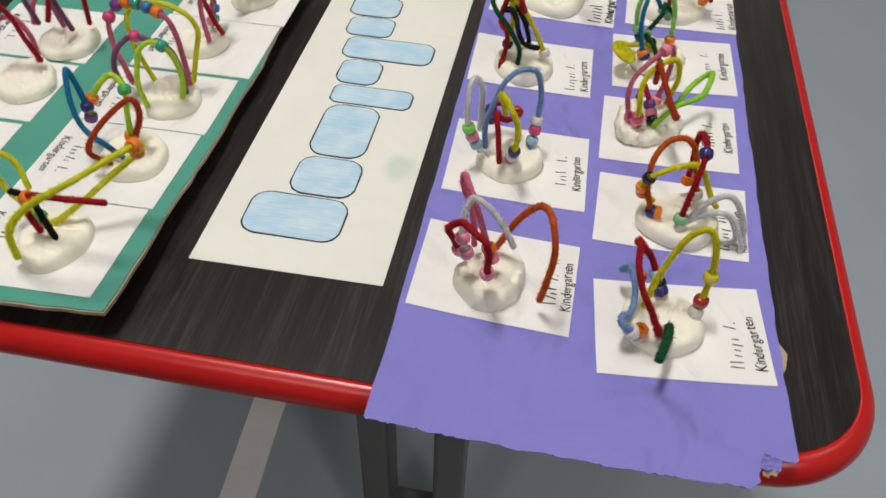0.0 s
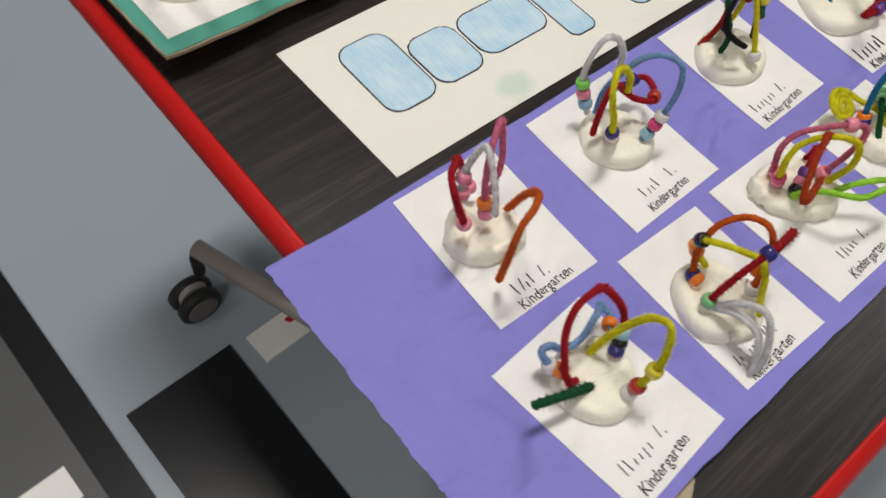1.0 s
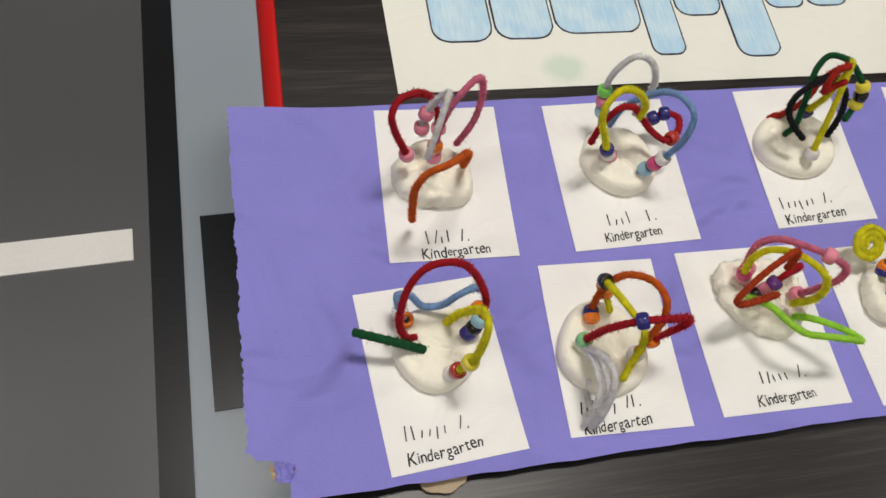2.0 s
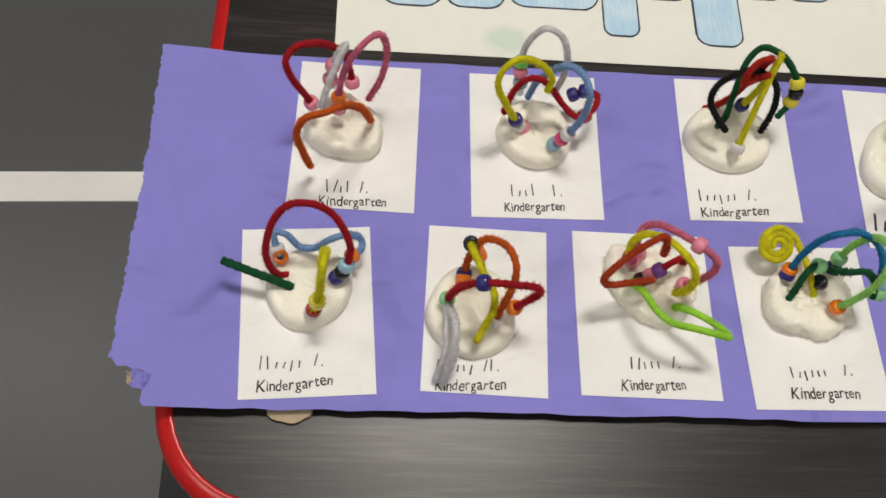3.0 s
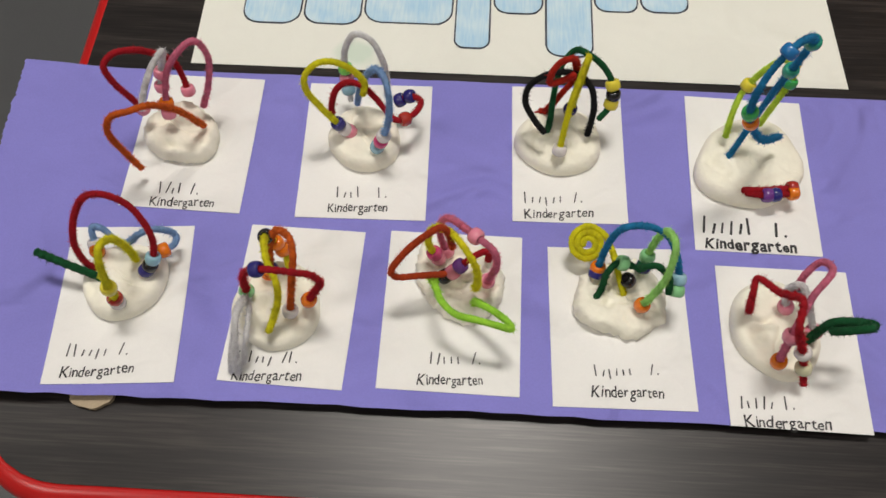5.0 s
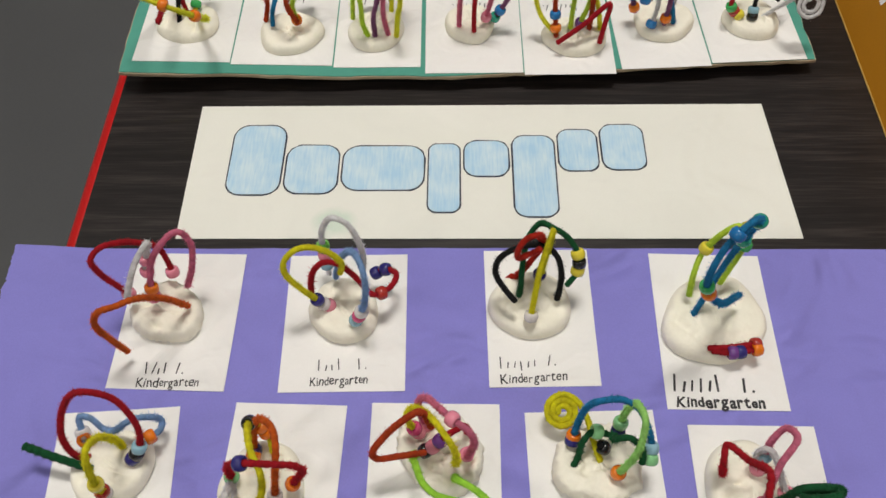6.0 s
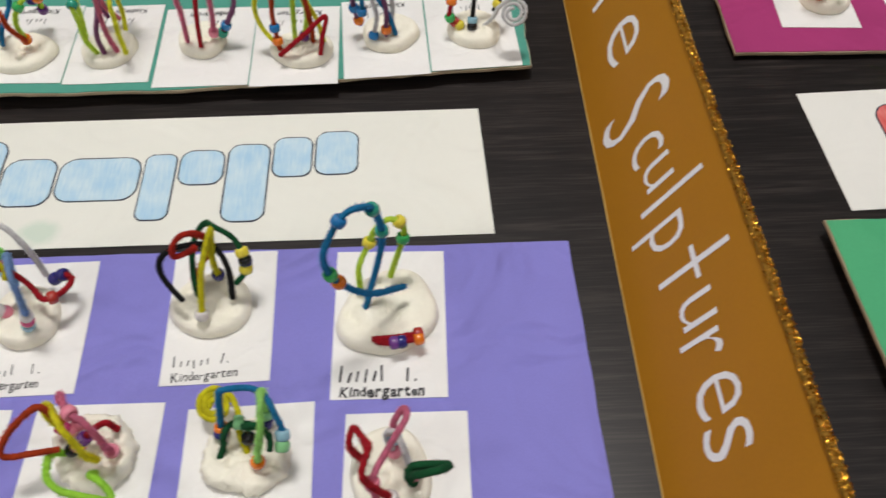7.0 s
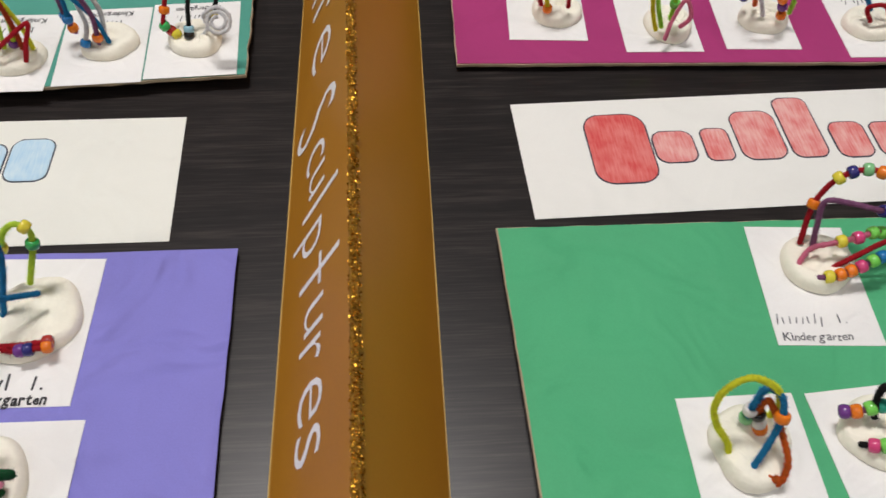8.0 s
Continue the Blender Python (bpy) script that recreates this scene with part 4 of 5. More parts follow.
purple_b = sculpture((0.1275, -0.0630), C, 0.0228, 0.0240, 0.0115, 0, 12, "white clay disc with grey, yellow, red and blue pipe cleaners", 0.06, ((0.002, 0.006, 0.009, 0.004),), 0.03)
wire(purple_b, "grey", [(0.1175, -0.0428, 0.0217), (0.1152, -0.0335, 0.0440), (0.1166, -0.0318, 0.0590), (0.1245, -0.0325, 0.0730), (0.1330, -0.0350, 0.0715), (0.1394, -0.0385, 0.0600), (0.1412, -0.0390, 0.0420), (0.1401, -0.0383, 0.0220)], [(0.08, "light_blue"), (0.14, "pink"), (0.2, "lime")])
wire(purple_b, "yellow", [(0.1202, -0.0640, 0.0139), (0.1129, -0.0662, 0.0300), (0.1045, -0.0680, 0.0490), (0.0982, -0.0672, 0.0640), (0.0985, -0.0640, 0.0720), (0.1045, -0.0590, 0.0765), (0.1130, -0.0550, 0.0745), (0.1240, -0.0535, 0.0660), (0.1305, -0.0550, 0.0555), (0.1285, -0.0575, 0.0470)], [(0.03, "pink"), (0.090, "white"), (0.15, "navy")])
wire(purple_b, "red", [(0.1071, -0.0572, 0.0224), (0.1083, -0.0559, 0.0344), (0.1120, -0.0540, 0.0467), (0.1183, -0.0519, 0.0520), (0.1264, -0.0512, 0.0499), (0.1350, -0.0530, 0.0405), (0.1410, -0.0570, 0.0345), (0.1483, -0.0645, 0.0340), (0.1546, -0.0626, 0.0330), (0.1612, -0.0555, 0.0325), (0.1625, -0.0475, 0.0320), (0.1560, -0.0440, 0.0310), (0.1466, -0.0451, 0.0262)], [(0.693, "red"), (0.92, "navy"), (0.98, "navy")])
wire(purple_b, "light_blue", [(0.1352, -0.0759, 0.0163), (0.1425, -0.0783, 0.0367), (0.1472, -0.0783, 0.0585), (0.1470, -0.0730, 0.0735), (0.1428, -0.0625, 0.0748), (0.1376, -0.0544, 0.0690), (0.1331, -0.0499, 0.0600), (0.1255, -0.0440, 0.0400), (0.1217, -0.0455, 0.0217)], [(0.05, "light_blue"), (0.11, "rose"), (0.16, "white")])

purple_c = sculpture((0.2506, -0.0590), C, 0.0265, 0.0250, 0.0115, 0, 13, "round white clay disc with yellow, black and red pipe cleaners", 0.06, ((-0.004, 0.002, 0.01, 0.004), (-0.002, -0.023, 0.0016, 0.003), (-0.0015, -0.02, 0.0014, 0.002), (-0.016, 0.008, 0.0016, 0.003)))
wire(purple_c, "yellow", [(0.2490, -0.0762, 0.0213), (0.2508, -0.0682, 0.0360), (0.2532, -0.0593, 0.0509), (0.2568, -0.0500, 0.0612), (0.2612, -0.0400, 0.0702), (0.2601, -0.0430, 0.0625), (0.2574, -0.0464, 0.0436), (0.2561, -0.0430, 0.0197)], [(0.03, "white"), (0.97, "navy")])
wire(purple_c, "black", [(0.2394, -0.0701, 0.0340), (0.2321, -0.0633, 0.0392), (0.2265, -0.0569, 0.0464), (0.2274, -0.0529, 0.0558), (0.2342, -0.0500, 0.0619), (0.2457, -0.0447, 0.0607), (0.2582, -0.0406, 0.0534), (0.2649, -0.0475, 0.0520), (0.2681, -0.0533, 0.0425), (0.2680, -0.0578, 0.0318), (0.2668, -0.0611, 0.0201)])
wire(purple_c, "green", [(0.2429, -0.0541, 0.0106), (0.2433, -0.0546, 0.0277), (0.2437, -0.0487, 0.0395), (0.2450, -0.0418, 0.0494), (0.2483, -0.0336, 0.0567), (0.2545, -0.0296, 0.0630), (0.2610, -0.0350, 0.0666), (0.2724, -0.0388, 0.0588), (0.2783, -0.0465, 0.0513), (0.2784, -0.0513, 0.0397), (0.2714, -0.0586, 0.0342)], [(0.8, "yellow"), (0.85, "black"), (0.9, "yellow")])
wire(purple_c, "scarlet", [(0.2365, -0.0407, 0.0090), (0.2409, -0.0422, 0.0186), (0.2456, -0.0440, 0.0313), (0.2499, -0.0424, 0.0394), (0.2553, -0.0369, 0.0434), (0.2555, -0.0390, 0.0592), (0.2502, -0.0482, 0.0771), (0.2441, -0.0497, 0.0755), (0.2395, -0.0538, 0.0706), (0.2393, -0.0561, 0.0643), (0.2479, -0.0524, 0.0638), (0.2534, -0.0528, 0.0693)])

purple_d = sculpture((0.3695, -0.0690), C, 0.0335, 0.0325, 0.0108, 20, 14, "large white clay slab with tall blue and lime pipe cleaners", 0.11, ((-0.026, -0.004, 0.004, 0.004), (-0.021, -0.01, 0.0035, 0.003), (-0.015, -0.015, 0.003, 0.003), (-0.009, -0.02, 0.003, 0.0025), (-0.003, -0.023, 0.003, 0.002), (0.008, -0.018, 0.006, 0.0025), (0.004, 0.006, 0.009, 0.002)))
wire(purple_d, "blue", [(0.3538, -0.0697, 0.0110), (0.3585, -0.0651, 0.0290), (0.3643, -0.0579, 0.0484), (0.3683, -0.0547, 0.0663), (0.3696, -0.0571, 0.0897), (0.3639, -0.0700, 0.1249), (0.3534, -0.0786, 0.1313), (0.3444, -0.0849, 0.1213), (0.3391, -0.0914, 0.1107), (0.3414, -0.0915, 0.0891), (0.3592, -0.0835, 0.0569), (0.3817, -0.0626, 0.0311)], [(0.29, "teal"), (0.43, "teal"), (0.54, "blue"), (0.7, "green"), (0.74, "orange")])
wire(purple_d, "neon_lime", [(0.3518, -0.0596, 0.0231), (0.3521, -0.0524, 0.0400), (0.3574, -0.0417, 0.0464), (0.3660, -0.0387, 0.0649), (0.3740, -0.0369, 0.0704), (0.3819, -0.0384, 0.0653), (0.3715, -0.0525, 0.0260)], [(0.32, "yellow"), (0.6, "yellow"), (0.72, "green")])
wire(purple_d, "red", [(0.3593, -0.0945, 0.0190), (0.3726, -0.0948, 0.0205), (0.3915, -0.0917, 0.0195)], [(0.95, "red")], r=0.0024)
wire(purple_d, "red", [(0.3615, -0.0958, 0.0180), (0.3724, -0.0981, 0.0200), (0.3933, -0.0945, 0.0190)], [(0.42, "purple"), (0.55, "navy"), (0.92, "orange")], r=0.0022)

purple_e = sculpture((-0.0025, -0.1695), C, 0.0240, 0.0240, 0.0115, 0, 15, "white clay disc with a red arch and yellow pipe cleaner", 0.06, ((0.01, 0.016, 0.009, 0.003),))
wire(purple_e, "red", [(-0.0123, -0.1648, 0.0103), (-0.0205, -0.1660, 0.0225), (-0.0242, -0.1618, 0.0330), (-0.0234, -0.1575, 0.0425), (-0.0195, -0.1505, 0.0540), (-0.0108, -0.1460, 0.0655), (0.0003, -0.1462, 0.0694), (0.0106, -0.1465, 0.0605), (0.0175, -0.1516, 0.0500), (0.0208, -0.1579, 0.0398), (0.0172, -0.1643, 0.0264), (0.0098, -0.1689, 0.0179)], [(0.905, "light_blue"), (0.94, "black"), (0.975, "navy")])
wire(purple_e, "green", [(-0.0104, -0.1727, 0.0177), (-0.0299, -0.1689, 0.0277), (-0.0487, -0.1634, 0.0318)], r=0.0027)
wire(purple_e, "yellow", [(0.0005, -0.1871, 0.0176), (0.0047, -0.1896, 0.0387), (0.0076, -0.1896, 0.0555), (0.0087, -0.1878, 0.0650), (0.0097, -0.1850, 0.0734), (0.0104, -0.1815, 0.0772), (0.0107, -0.1733, 0.0709), (0.0065, -0.1617, 0.0376), (0.0033, -0.1582, 0.0151)], [(0.03, "white"), (0.09, "red"), (0.22, "yellow")])
wire(purple_e, "light_blue", [(-0.0182, -0.1570, 0.0096), (-0.0210, -0.1512, 0.0203), (-0.0223, -0.1441, 0.0266), (-0.0157, -0.1448, 0.0261), (-0.0085, -0.1494, 0.0202), (0.0009, -0.1515, 0.0250), (0.0083, -0.1496, 0.0317), (0.0168, -0.1469, 0.0332), (0.0250, -0.1437, 0.0218), (0.0257, -0.1497, 0.0214), (0.0181, -0.1564, 0.0222)], [(0.03, "orange"), (0.12, "white"), (0.97, "orange")])

purple_f = sculpture((0.0885, -0.1805), C, 0.0245, 0.0280, 0.0115, -15, 16, "white clay slab with orange, yellow and red pipe cleaners", 0.08, ((0.0, 0.008, 0.01, 0.004), (-0.002, -0.008, 0.003, 0.002)))
wire(purple_f, "orange", [(0.0830, -0.1662, 0.0090), (0.0836, -0.1607, 0.0214), (0.0862, -0.1553, 0.0387), (0.0928, -0.1560, 0.0562), (0.1021, -0.1640, 0.0641), (0.1057, -0.1743, 0.0647), (0.1051, -0.1816, 0.0574), (0.1021, -0.1864, 0.0396), (0.0992, -0.1904, 0.0219)], [(0.03, "orange"), (0.09, "navy"), (0.98, "white")])
wire(purple_f, "yellow", [(0.0892, -0.2028, 0.0247), (0.0924, -0.1974, 0.0312), (0.0964, -0.1908, 0.0436), (0.0959, -0.1843, 0.0523), (0.0905, -0.1748, 0.0546), (0.0865, -0.1639, 0.0521), (0.0849, -0.1541, 0.0451), (0.0916, -0.1544, 0.0272), (0.0945, -0.1636, 0.0189)], [(0.68, "black"), (0.8, "orange"), (0.86, "orange")])
wire(purple_f, "red", [(0.0733, -0.1786, 0.0222), (0.0778, -0.1819, 0.0509), (0.0843, -0.1843, 0.0646), (0.0927, -0.1853, 0.0691), (0.0998, -0.1854, 0.0686), (0.1083, -0.1851, 0.0663), (0.1157, -0.1842, 0.0623), (0.1194, -0.1840, 0.0527), (0.1145, -0.1840, 0.0403), (0.1081, -0.1835, 0.0239)], [(0.03, "mint"), (0.42, "navy"), (0.97, "orange")])
wire(purple_f, "grey", [(0.0733, -0.1814, 0.0220), (0.0759, -0.1927, 0.0400), (0.0767, -0.2043, 0.0470), (0.0755, -0.2152, 0.0340), (0.0725, -0.2204, 0.0090), (0.0715, -0.2129, 0.0100)])
wire(purple_f, "grey", [(0.0739, -0.1814, 0.0220), (0.0728, -0.1954, 0.0340), (0.0730, -0.2078, 0.0340), (0.0701, -0.2174, 0.0200), (0.0683, -0.2213, 0.0080)], r=0.0017)
wire(purple_f, "grey", [(0.0741, -0.1797, 0.0220), (0.0783, -0.1937, 0.0300), (0.0786, -0.2086, 0.0280), (0.0754, -0.2164, 0.0120), (0.0742, -0.2077, 0.0090), (0.0748, -0.1967, 0.0100)], r=0.0017)

purple_g = sculpture((0.1925, -0.1595), C, 0.0270, 0.0225, 0.0115, -25, 17, "rough white clay lump with rust, pink and lime pipe cleaners", 0.12, ((0.0, -0.004, 0.01, 0.004), (-0.005, -0.01, 0.0025, 0.003), (0.016, -0.008, 0.0018, 0.003), (0.019, -0.005, 0.0016, 0.003)), 0.19, ((2.85, 0.22, 0.10, 0.26), (3.3, 0.12, 0.07, 0.12), (-0.1, 0.22, 0.06, 0.14), (1.2, 0.5, 0.0, 0.12)))
wire(purple_g, "rust", [(0.1851, -0.1684, 0.0380), (0.1700, -0.1718, 0.0410), (0.1575, -0.1738, 0.0428), (0.1553, -0.1722, 0.0450), (0.1600, -0.1677, 0.0530), (0.1700, -0.1615, 0.0625), (0.1818, -0.1566, 0.0690), (0.1850, -0.1568, 0.0640), (0.1880, -0.1580, 0.0480)])
wire(purple_g, "yellow", [(0.1806, -0.1502, 0.0172), (0.1745, -0.1495, 0.0330), (0.1740, -0.1480, 0.0450), (0.1785, -0.1485, 0.0540), (0.1867, -0.1560, 0.0630), (0.1960, -0.1685, 0.0650), (0.2010, -0.1735, 0.0560), (0.2019, -0.1749, 0.0440), (0.2012, -0.1700, 0.0230)], [(0.03, "pink"), (0.0818, "rose")])
wire(purple_g, "pink", [(0.1848, -0.1460, 0.0148), (0.1805, -0.1420, 0.0300), (0.1800, -0.1400, 0.0430), (0.1845, -0.1420, 0.0530), (0.1920, -0.1520, 0.0640), (0.2003, -0.1612, 0.0690), (0.2090, -0.1668, 0.0660), (0.2116, -0.1690, 0.0560), (0.2095, -0.1670, 0.0350), (0.2072, -0.1630, 0.0170)], [(0.03, "pink"), (0.535, "pink"), (0.97, "pink")])
wire(purple_g, "lime", [(0.1800, -0.1625, 0.0170), (0.1765, -0.1664, 0.0270), (0.1790, -0.1750, 0.0370), (0.1836, -0.1870, 0.0420), (0.1910, -0.1935, 0.0420), (0.2019, -0.1978, 0.0460), (0.2130, -0.2000, 0.0450), (0.2205, -0.2006, 0.0425), (0.2190, -0.1960, 0.0400), (0.2110, -0.1880, 0.0360), (0.2024, -0.1820, 0.0320), (0.2010, -0.1770, 0.0200)])
wire(purple_g, "red", [(0.1830, -0.1616, 0.0180), (0.1884, -0.1600, 0.0231), (0.1926, -0.1580, 0.0275), (0.1990, -0.1550, 0.0330), (0.2060, -0.1521, 0.0350), (0.2085, -0.1515, 0.0270), (0.2080, -0.1500, 0.0200)], [(0.03, "black"), (0.162, "pink"), (0.299, "purple")])

purple_h = sculpture((0.2852, -0.1660), C, 0.0245, 0.0246, 0.0115, 0, 18, "pitted white clay lump with a yellow coil and green loops", 0.12, ((-0.006, 0.006, 0.01, 0.004), (0.009, -0.0095, 0.0016, 0.003), (0.013, -0.012, 0.0018, 0.003), (0.016, -0.007, 0.0022, 0.0035), (-0.016, -0.002, 0.0025, 0.003)), 0.16, ((3.5, 0.16, 0.10, 0.12), (2.7, 0.16, 0.09, 0.18), (-0.5, 0.2, 0.09, 0.10), (0.3, 0.3, 0.03, 0.16)))
wire(purple_h, "yellow", [(0.2864, -0.1664, 0.0144), (0.2818, -0.1568, 0.0233), (0.2794, -0.1429, 0.0228), (0.2737, -0.1329, 0.0266), (0.2644, -0.1294, 0.0285), (0.2564, -0.1343, 0.0259), (0.2569, -0.1423, 0.0216), (0.2644, -0.1460, 0.0197), (0.2715, -0.1425, 0.0215), (0.2718, -0.1358, 0.0251), (0.2660, -0.1324, 0.0269), (0.2601, -0.1347, 0.0257), (0.2593, -0.1399, 0.0229), (0.2635, -0.1429, 0.0213), (0.2681, -0.1415, 0.0221), (0.2690, -0.1377, 0.0241), (0.2662, -0.1354, 0.0253), (0.2630, -0.1362, 0.0249), (0.2624, -0.1386, 0.0236), (0.2640, -0.1400, 0.0229)], r=0.0021)
wire(purple_h, "blue", [(0.2696, -0.1557, 0.0119), (0.2710, -0.1516, 0.0265), (0.2726, -0.1483, 0.0389), (0.2754, -0.1471, 0.0541), (0.2799, -0.1485, 0.0645), (0.2942, -0.1453, 0.0589), (0.3023, -0.1497, 0.0575), (0.3075, -0.1581, 0.0519), (0.3105, -0.1641, 0.0419), (0.3101, -0.1730, 0.0346)], [(0.03, "navy"), (0.09, "orange"), (0.93, "light_blue"), (0.985, "mint")])
wire(purple_h, "mint", [(0.2961, -0.1523, 0.0183), (0.2978, -0.1467, 0.0295), (0.2997, -0.1447, 0.0464), (0.3011, -0.1499, 0.0633), (0.3027, -0.1605, 0.0685), (0.3020, -0.1678, 0.0606), (0.3001, -0.1729, 0.0506), (0.2966, -0.1750, 0.0357), (0.2937, -0.1748, 0.0200)], [(0.04, "navy"), (0.1, "mint"), (0.98, "orange")])
wire(purple_h, "green", [(0.2690, -0.1702, 0.0141), (0.2725, -0.1646, 0.0207), (0.2747, -0.1588, 0.0303), (0.2803, -0.1541, 0.0324), (0.2907, -0.1554, 0.0305), (0.2904, -0.1636, 0.0479), (0.2968, -0.1647, 0.0521), (0.3043, -0.1690, 0.0456), (0.3043, -0.1759, 0.0404)], [(0.36, "mint")])
wire(purple_h, "black", [(0.2898, -0.1602, 0.0190), (0.2837, -0.1589, 0.0260)], [(0.5, "black")])

purple_i = sculpture((0.3709, -0.1805), C, 0.0245, 0.0290, 0.0115, 10, 19, "oval white clay slab with red, pink and green pipe cleaners", 0.06, ((-0.012, -0.006, 0.004, 0.003),))
wire(purple_i, "red", [(0.3540, -0.1750, 0.0200), (0.3489, -0.1734, 0.0433), (0.3512, -0.1660, 0.0454), (0.3587, -0.1774, 0.0536), (0.3617, -0.1901, 0.0718), (0.3589, -0.2022, 0.0701), (0.3750, -0.2054, 0.0320), (0.3798, -0.2146, 0.0160)], [(0.82, "white"), (0.92, "cream")])
wire(purple_i, "pink", [(0.3656, -0.2050, 0.0200), (0.3634, -0.1981, 0.0529), (0.3731, -0.1812, 0.0579), (0.3821, -0.1692, 0.0656), (0.3803, -0.1612, 0.0590), (0.3748, -0.1647, 0.0498), (0.3742, -0.1706, 0.0300)], [(0.04, "orange"), (0.27, "pink"), (0.95, "light_blue")])
wire(purple_i, "grey", [(0.3738, -0.1724, 0.0220), (0.3698, -0.1682, 0.0380), (0.3735, -0.1686, 0.0460), (0.3782, -0.1739, 0.0420), (0.3822, -0.1831, 0.0330), (0.3860, -0.1886, 0.0250)], [(0.03, "pink"), (0.97, "pink")])
wire(purple_i, "green", [(0.3858, -0.1880, 0.0090), (0.3821, -0.1921, 0.0385), (0.3849, -0.1916, 0.0511), (0.3942, -0.1914, 0.0526), (0.4042, -0.1914, 0.0506), (0.3978, -0.1983, 0.0615), (0.3903, -0.1992, 0.0600), (0.3846, -0.1961, 0.0502), (0.3878, -0.1932, 0.0467), (0.3970, -0.1921, 0.0489), (0.4063, -0.1920, 0.0501)], r=0.0025)

teal_a = sculpture((-0.0210, 0.2010), T + 0.0030, 0.0248, 0.0221, 0.0107, 0, 21, "white clay disc with yellow, red and black pipe cleaners", 0.07, ())
wire(teal_a, "bright_yellow", [(-0.0423, 0.2126, 0.0235), (-0.0456, 0.2061, 0.0500), (-0.0492, 0.1824, 0.0780), (-0.0423, 0.1565, 0.0940), (-0.0201, 0.1412, 0.0970), (-0.0022, 0.1370, 0.0918), (0.0110, 0.1529, 0.0690), (0.0090, 0.1670, 0.0560), (-0.0021, 0.1838, 0.0420), (-0.0144, 0.2075, 0.0235)], [(0.55, "orange"), (0.66, "orange")])
wire(teal_a, "red", [(-0.0215, 0.2073, 0.0235), (-0.0243, 0.2089, 0.0500), (-0.0251, 0.2018, 0.0600), (-0.0245, 0.1764, 0.0620), (-0.0240, 0.1528, 0.0634)], [(0.42, "orange")])
wire(teal_a, "black", [(-0.0263, 0.1946, 0.0235), (-0.0239, 0.2001, 0.0400), (-0.0217, 0.2057, 0.0550), (-0.0281, 0.2111, 0.0660)])
wire(teal_a, "bright_yellow", [(-0.0149, 0.2054, 0.0270), (-0.0097, 0.2313, 0.0500), (-0.0075, 0.2346, 0.0600), (0.0007, 0.2338, 0.0660), (0.0012, 0.2263, 0.0600), (-0.0055, 0.2181, 0.0450)], [(0.1, "green")])

teal_b = sculpture((0.0655, 0.1900), T + 0.0013, 0.0262, 0.0221, 0.0107, 0, 22, "white clay disc with rust, blue and lime pipe cleaners", 0.08, ((0.004, 0.004, 0.01, 0.004),))
wire(teal_b, "rust", [(0.0455, 0.1946, 0.0280), (0.0462, 0.2092, 0.0340), (0.0468, 0.2053, 0.0450), (0.0560, 0.1952, 0.0580), (0.0683, 0.1822, 0.0660), (0.0699, 0.1800, 0.0550), (0.0730, 0.1907, 0.0300)])
wire(teal_b, "blue", [(0.0522, 0.1887, 0.0280), (0.0522, 0.1977, 0.0360), (0.0569, 0.2153, 0.0450), (0.0629, 0.2229, 0.0600), (0.0784, 0.2298, 0.0750), (0.0779, 0.2260, 0.0650), (0.0751, 0.2207, 0.0450)], [(0.97, "navy")])
wire(teal_b, "neon_lime", [(0.0790, 0.2255, 0.0320), (0.0818, 0.2200, 0.0520), (0.0879, 0.2062, 0.0680), (0.0803, 0.1931, 0.0660), (0.0715, 0.1904, 0.0500), (0.0719, 0.1932, 0.0280)], [(0.05, "purple"), (0.2, "orange"), (0.62, "green"), (0.97, "orange")])

teal_c = sculpture((0.1350, 0.1935), T, 0.0235, 0.0207, 0.0107, 0, 23, "white clay disc with lime, pink and yellow pipe cleaners", 0.07, ((0.0, 0.004, 0.01, 0.004),))
wire(teal_c, "neon_lime", [(0.1302, 0.1829, 0.0210), (0.1272, 0.1770, 0.0425), (0.1273, 0.1790, 0.0585), (0.1252, 0.1839, 0.0695), (0.1263, 0.1943, 0.0715), (0.1224, 0.2010, 0.0675), (0.1196, 0.2039, 0.0575), (0.1171, 0.2065, 0.0400), (0.1157, 0.2026, 0.0220)], [(0.45, "teal")])
wire(teal_c, "pink", [(0.1465, 0.1831, 0.0210), (0.1439, 0.1817, 0.0455), (0.1448, 0.1838, 0.0670), (0.1445, 0.1879, 0.0800), (0.1495, 0.2039, 0.0840), (0.1515, 0.2152, 0.0850), (0.1518, 0.2265, 0.0830), (0.1464, 0.2337, 0.0740), (0.1391, 0.2316, 0.0580), (0.1316, 0.2229, 0.0450), (0.1402, 0.2253, 0.0230)], [(0.4, "orange"), (0.45, "blue"), (0.5, "teal"), (0.55, "orange"), (0.6, "purple"), (0.66, "rose")])
wire(teal_c, "bright_yellow", [(0.1526, 0.1834, 0.0210), (0.1556, 0.1768, 0.0485), (0.1585, 0.1738, 0.0650), (0.1575, 0.1794, 0.0770), (0.1621, 0.2019, 0.0810), (0.1610, 0.2191, 0.0790), (0.1576, 0.2261, 0.0710), (0.1470, 0.2211, 0.0580), (0.1480, 0.2170, 0.0380), (0.1472, 0.2108, 0.0220)])
wire(teal_c, "mauve", [(0.1356, 0.1816, 0.0210), (0.1359, 0.1812, 0.0440), (0.1398, 0.1885, 0.0580), (0.1391, 0.2019, 0.0640), (0.1381, 0.2151, 0.0660), (0.1285, 0.2233, 0.0600), (0.1246, 0.2264, 0.0480), (0.1301, 0.2268, 0.0240)], [(0.55, "rose")])

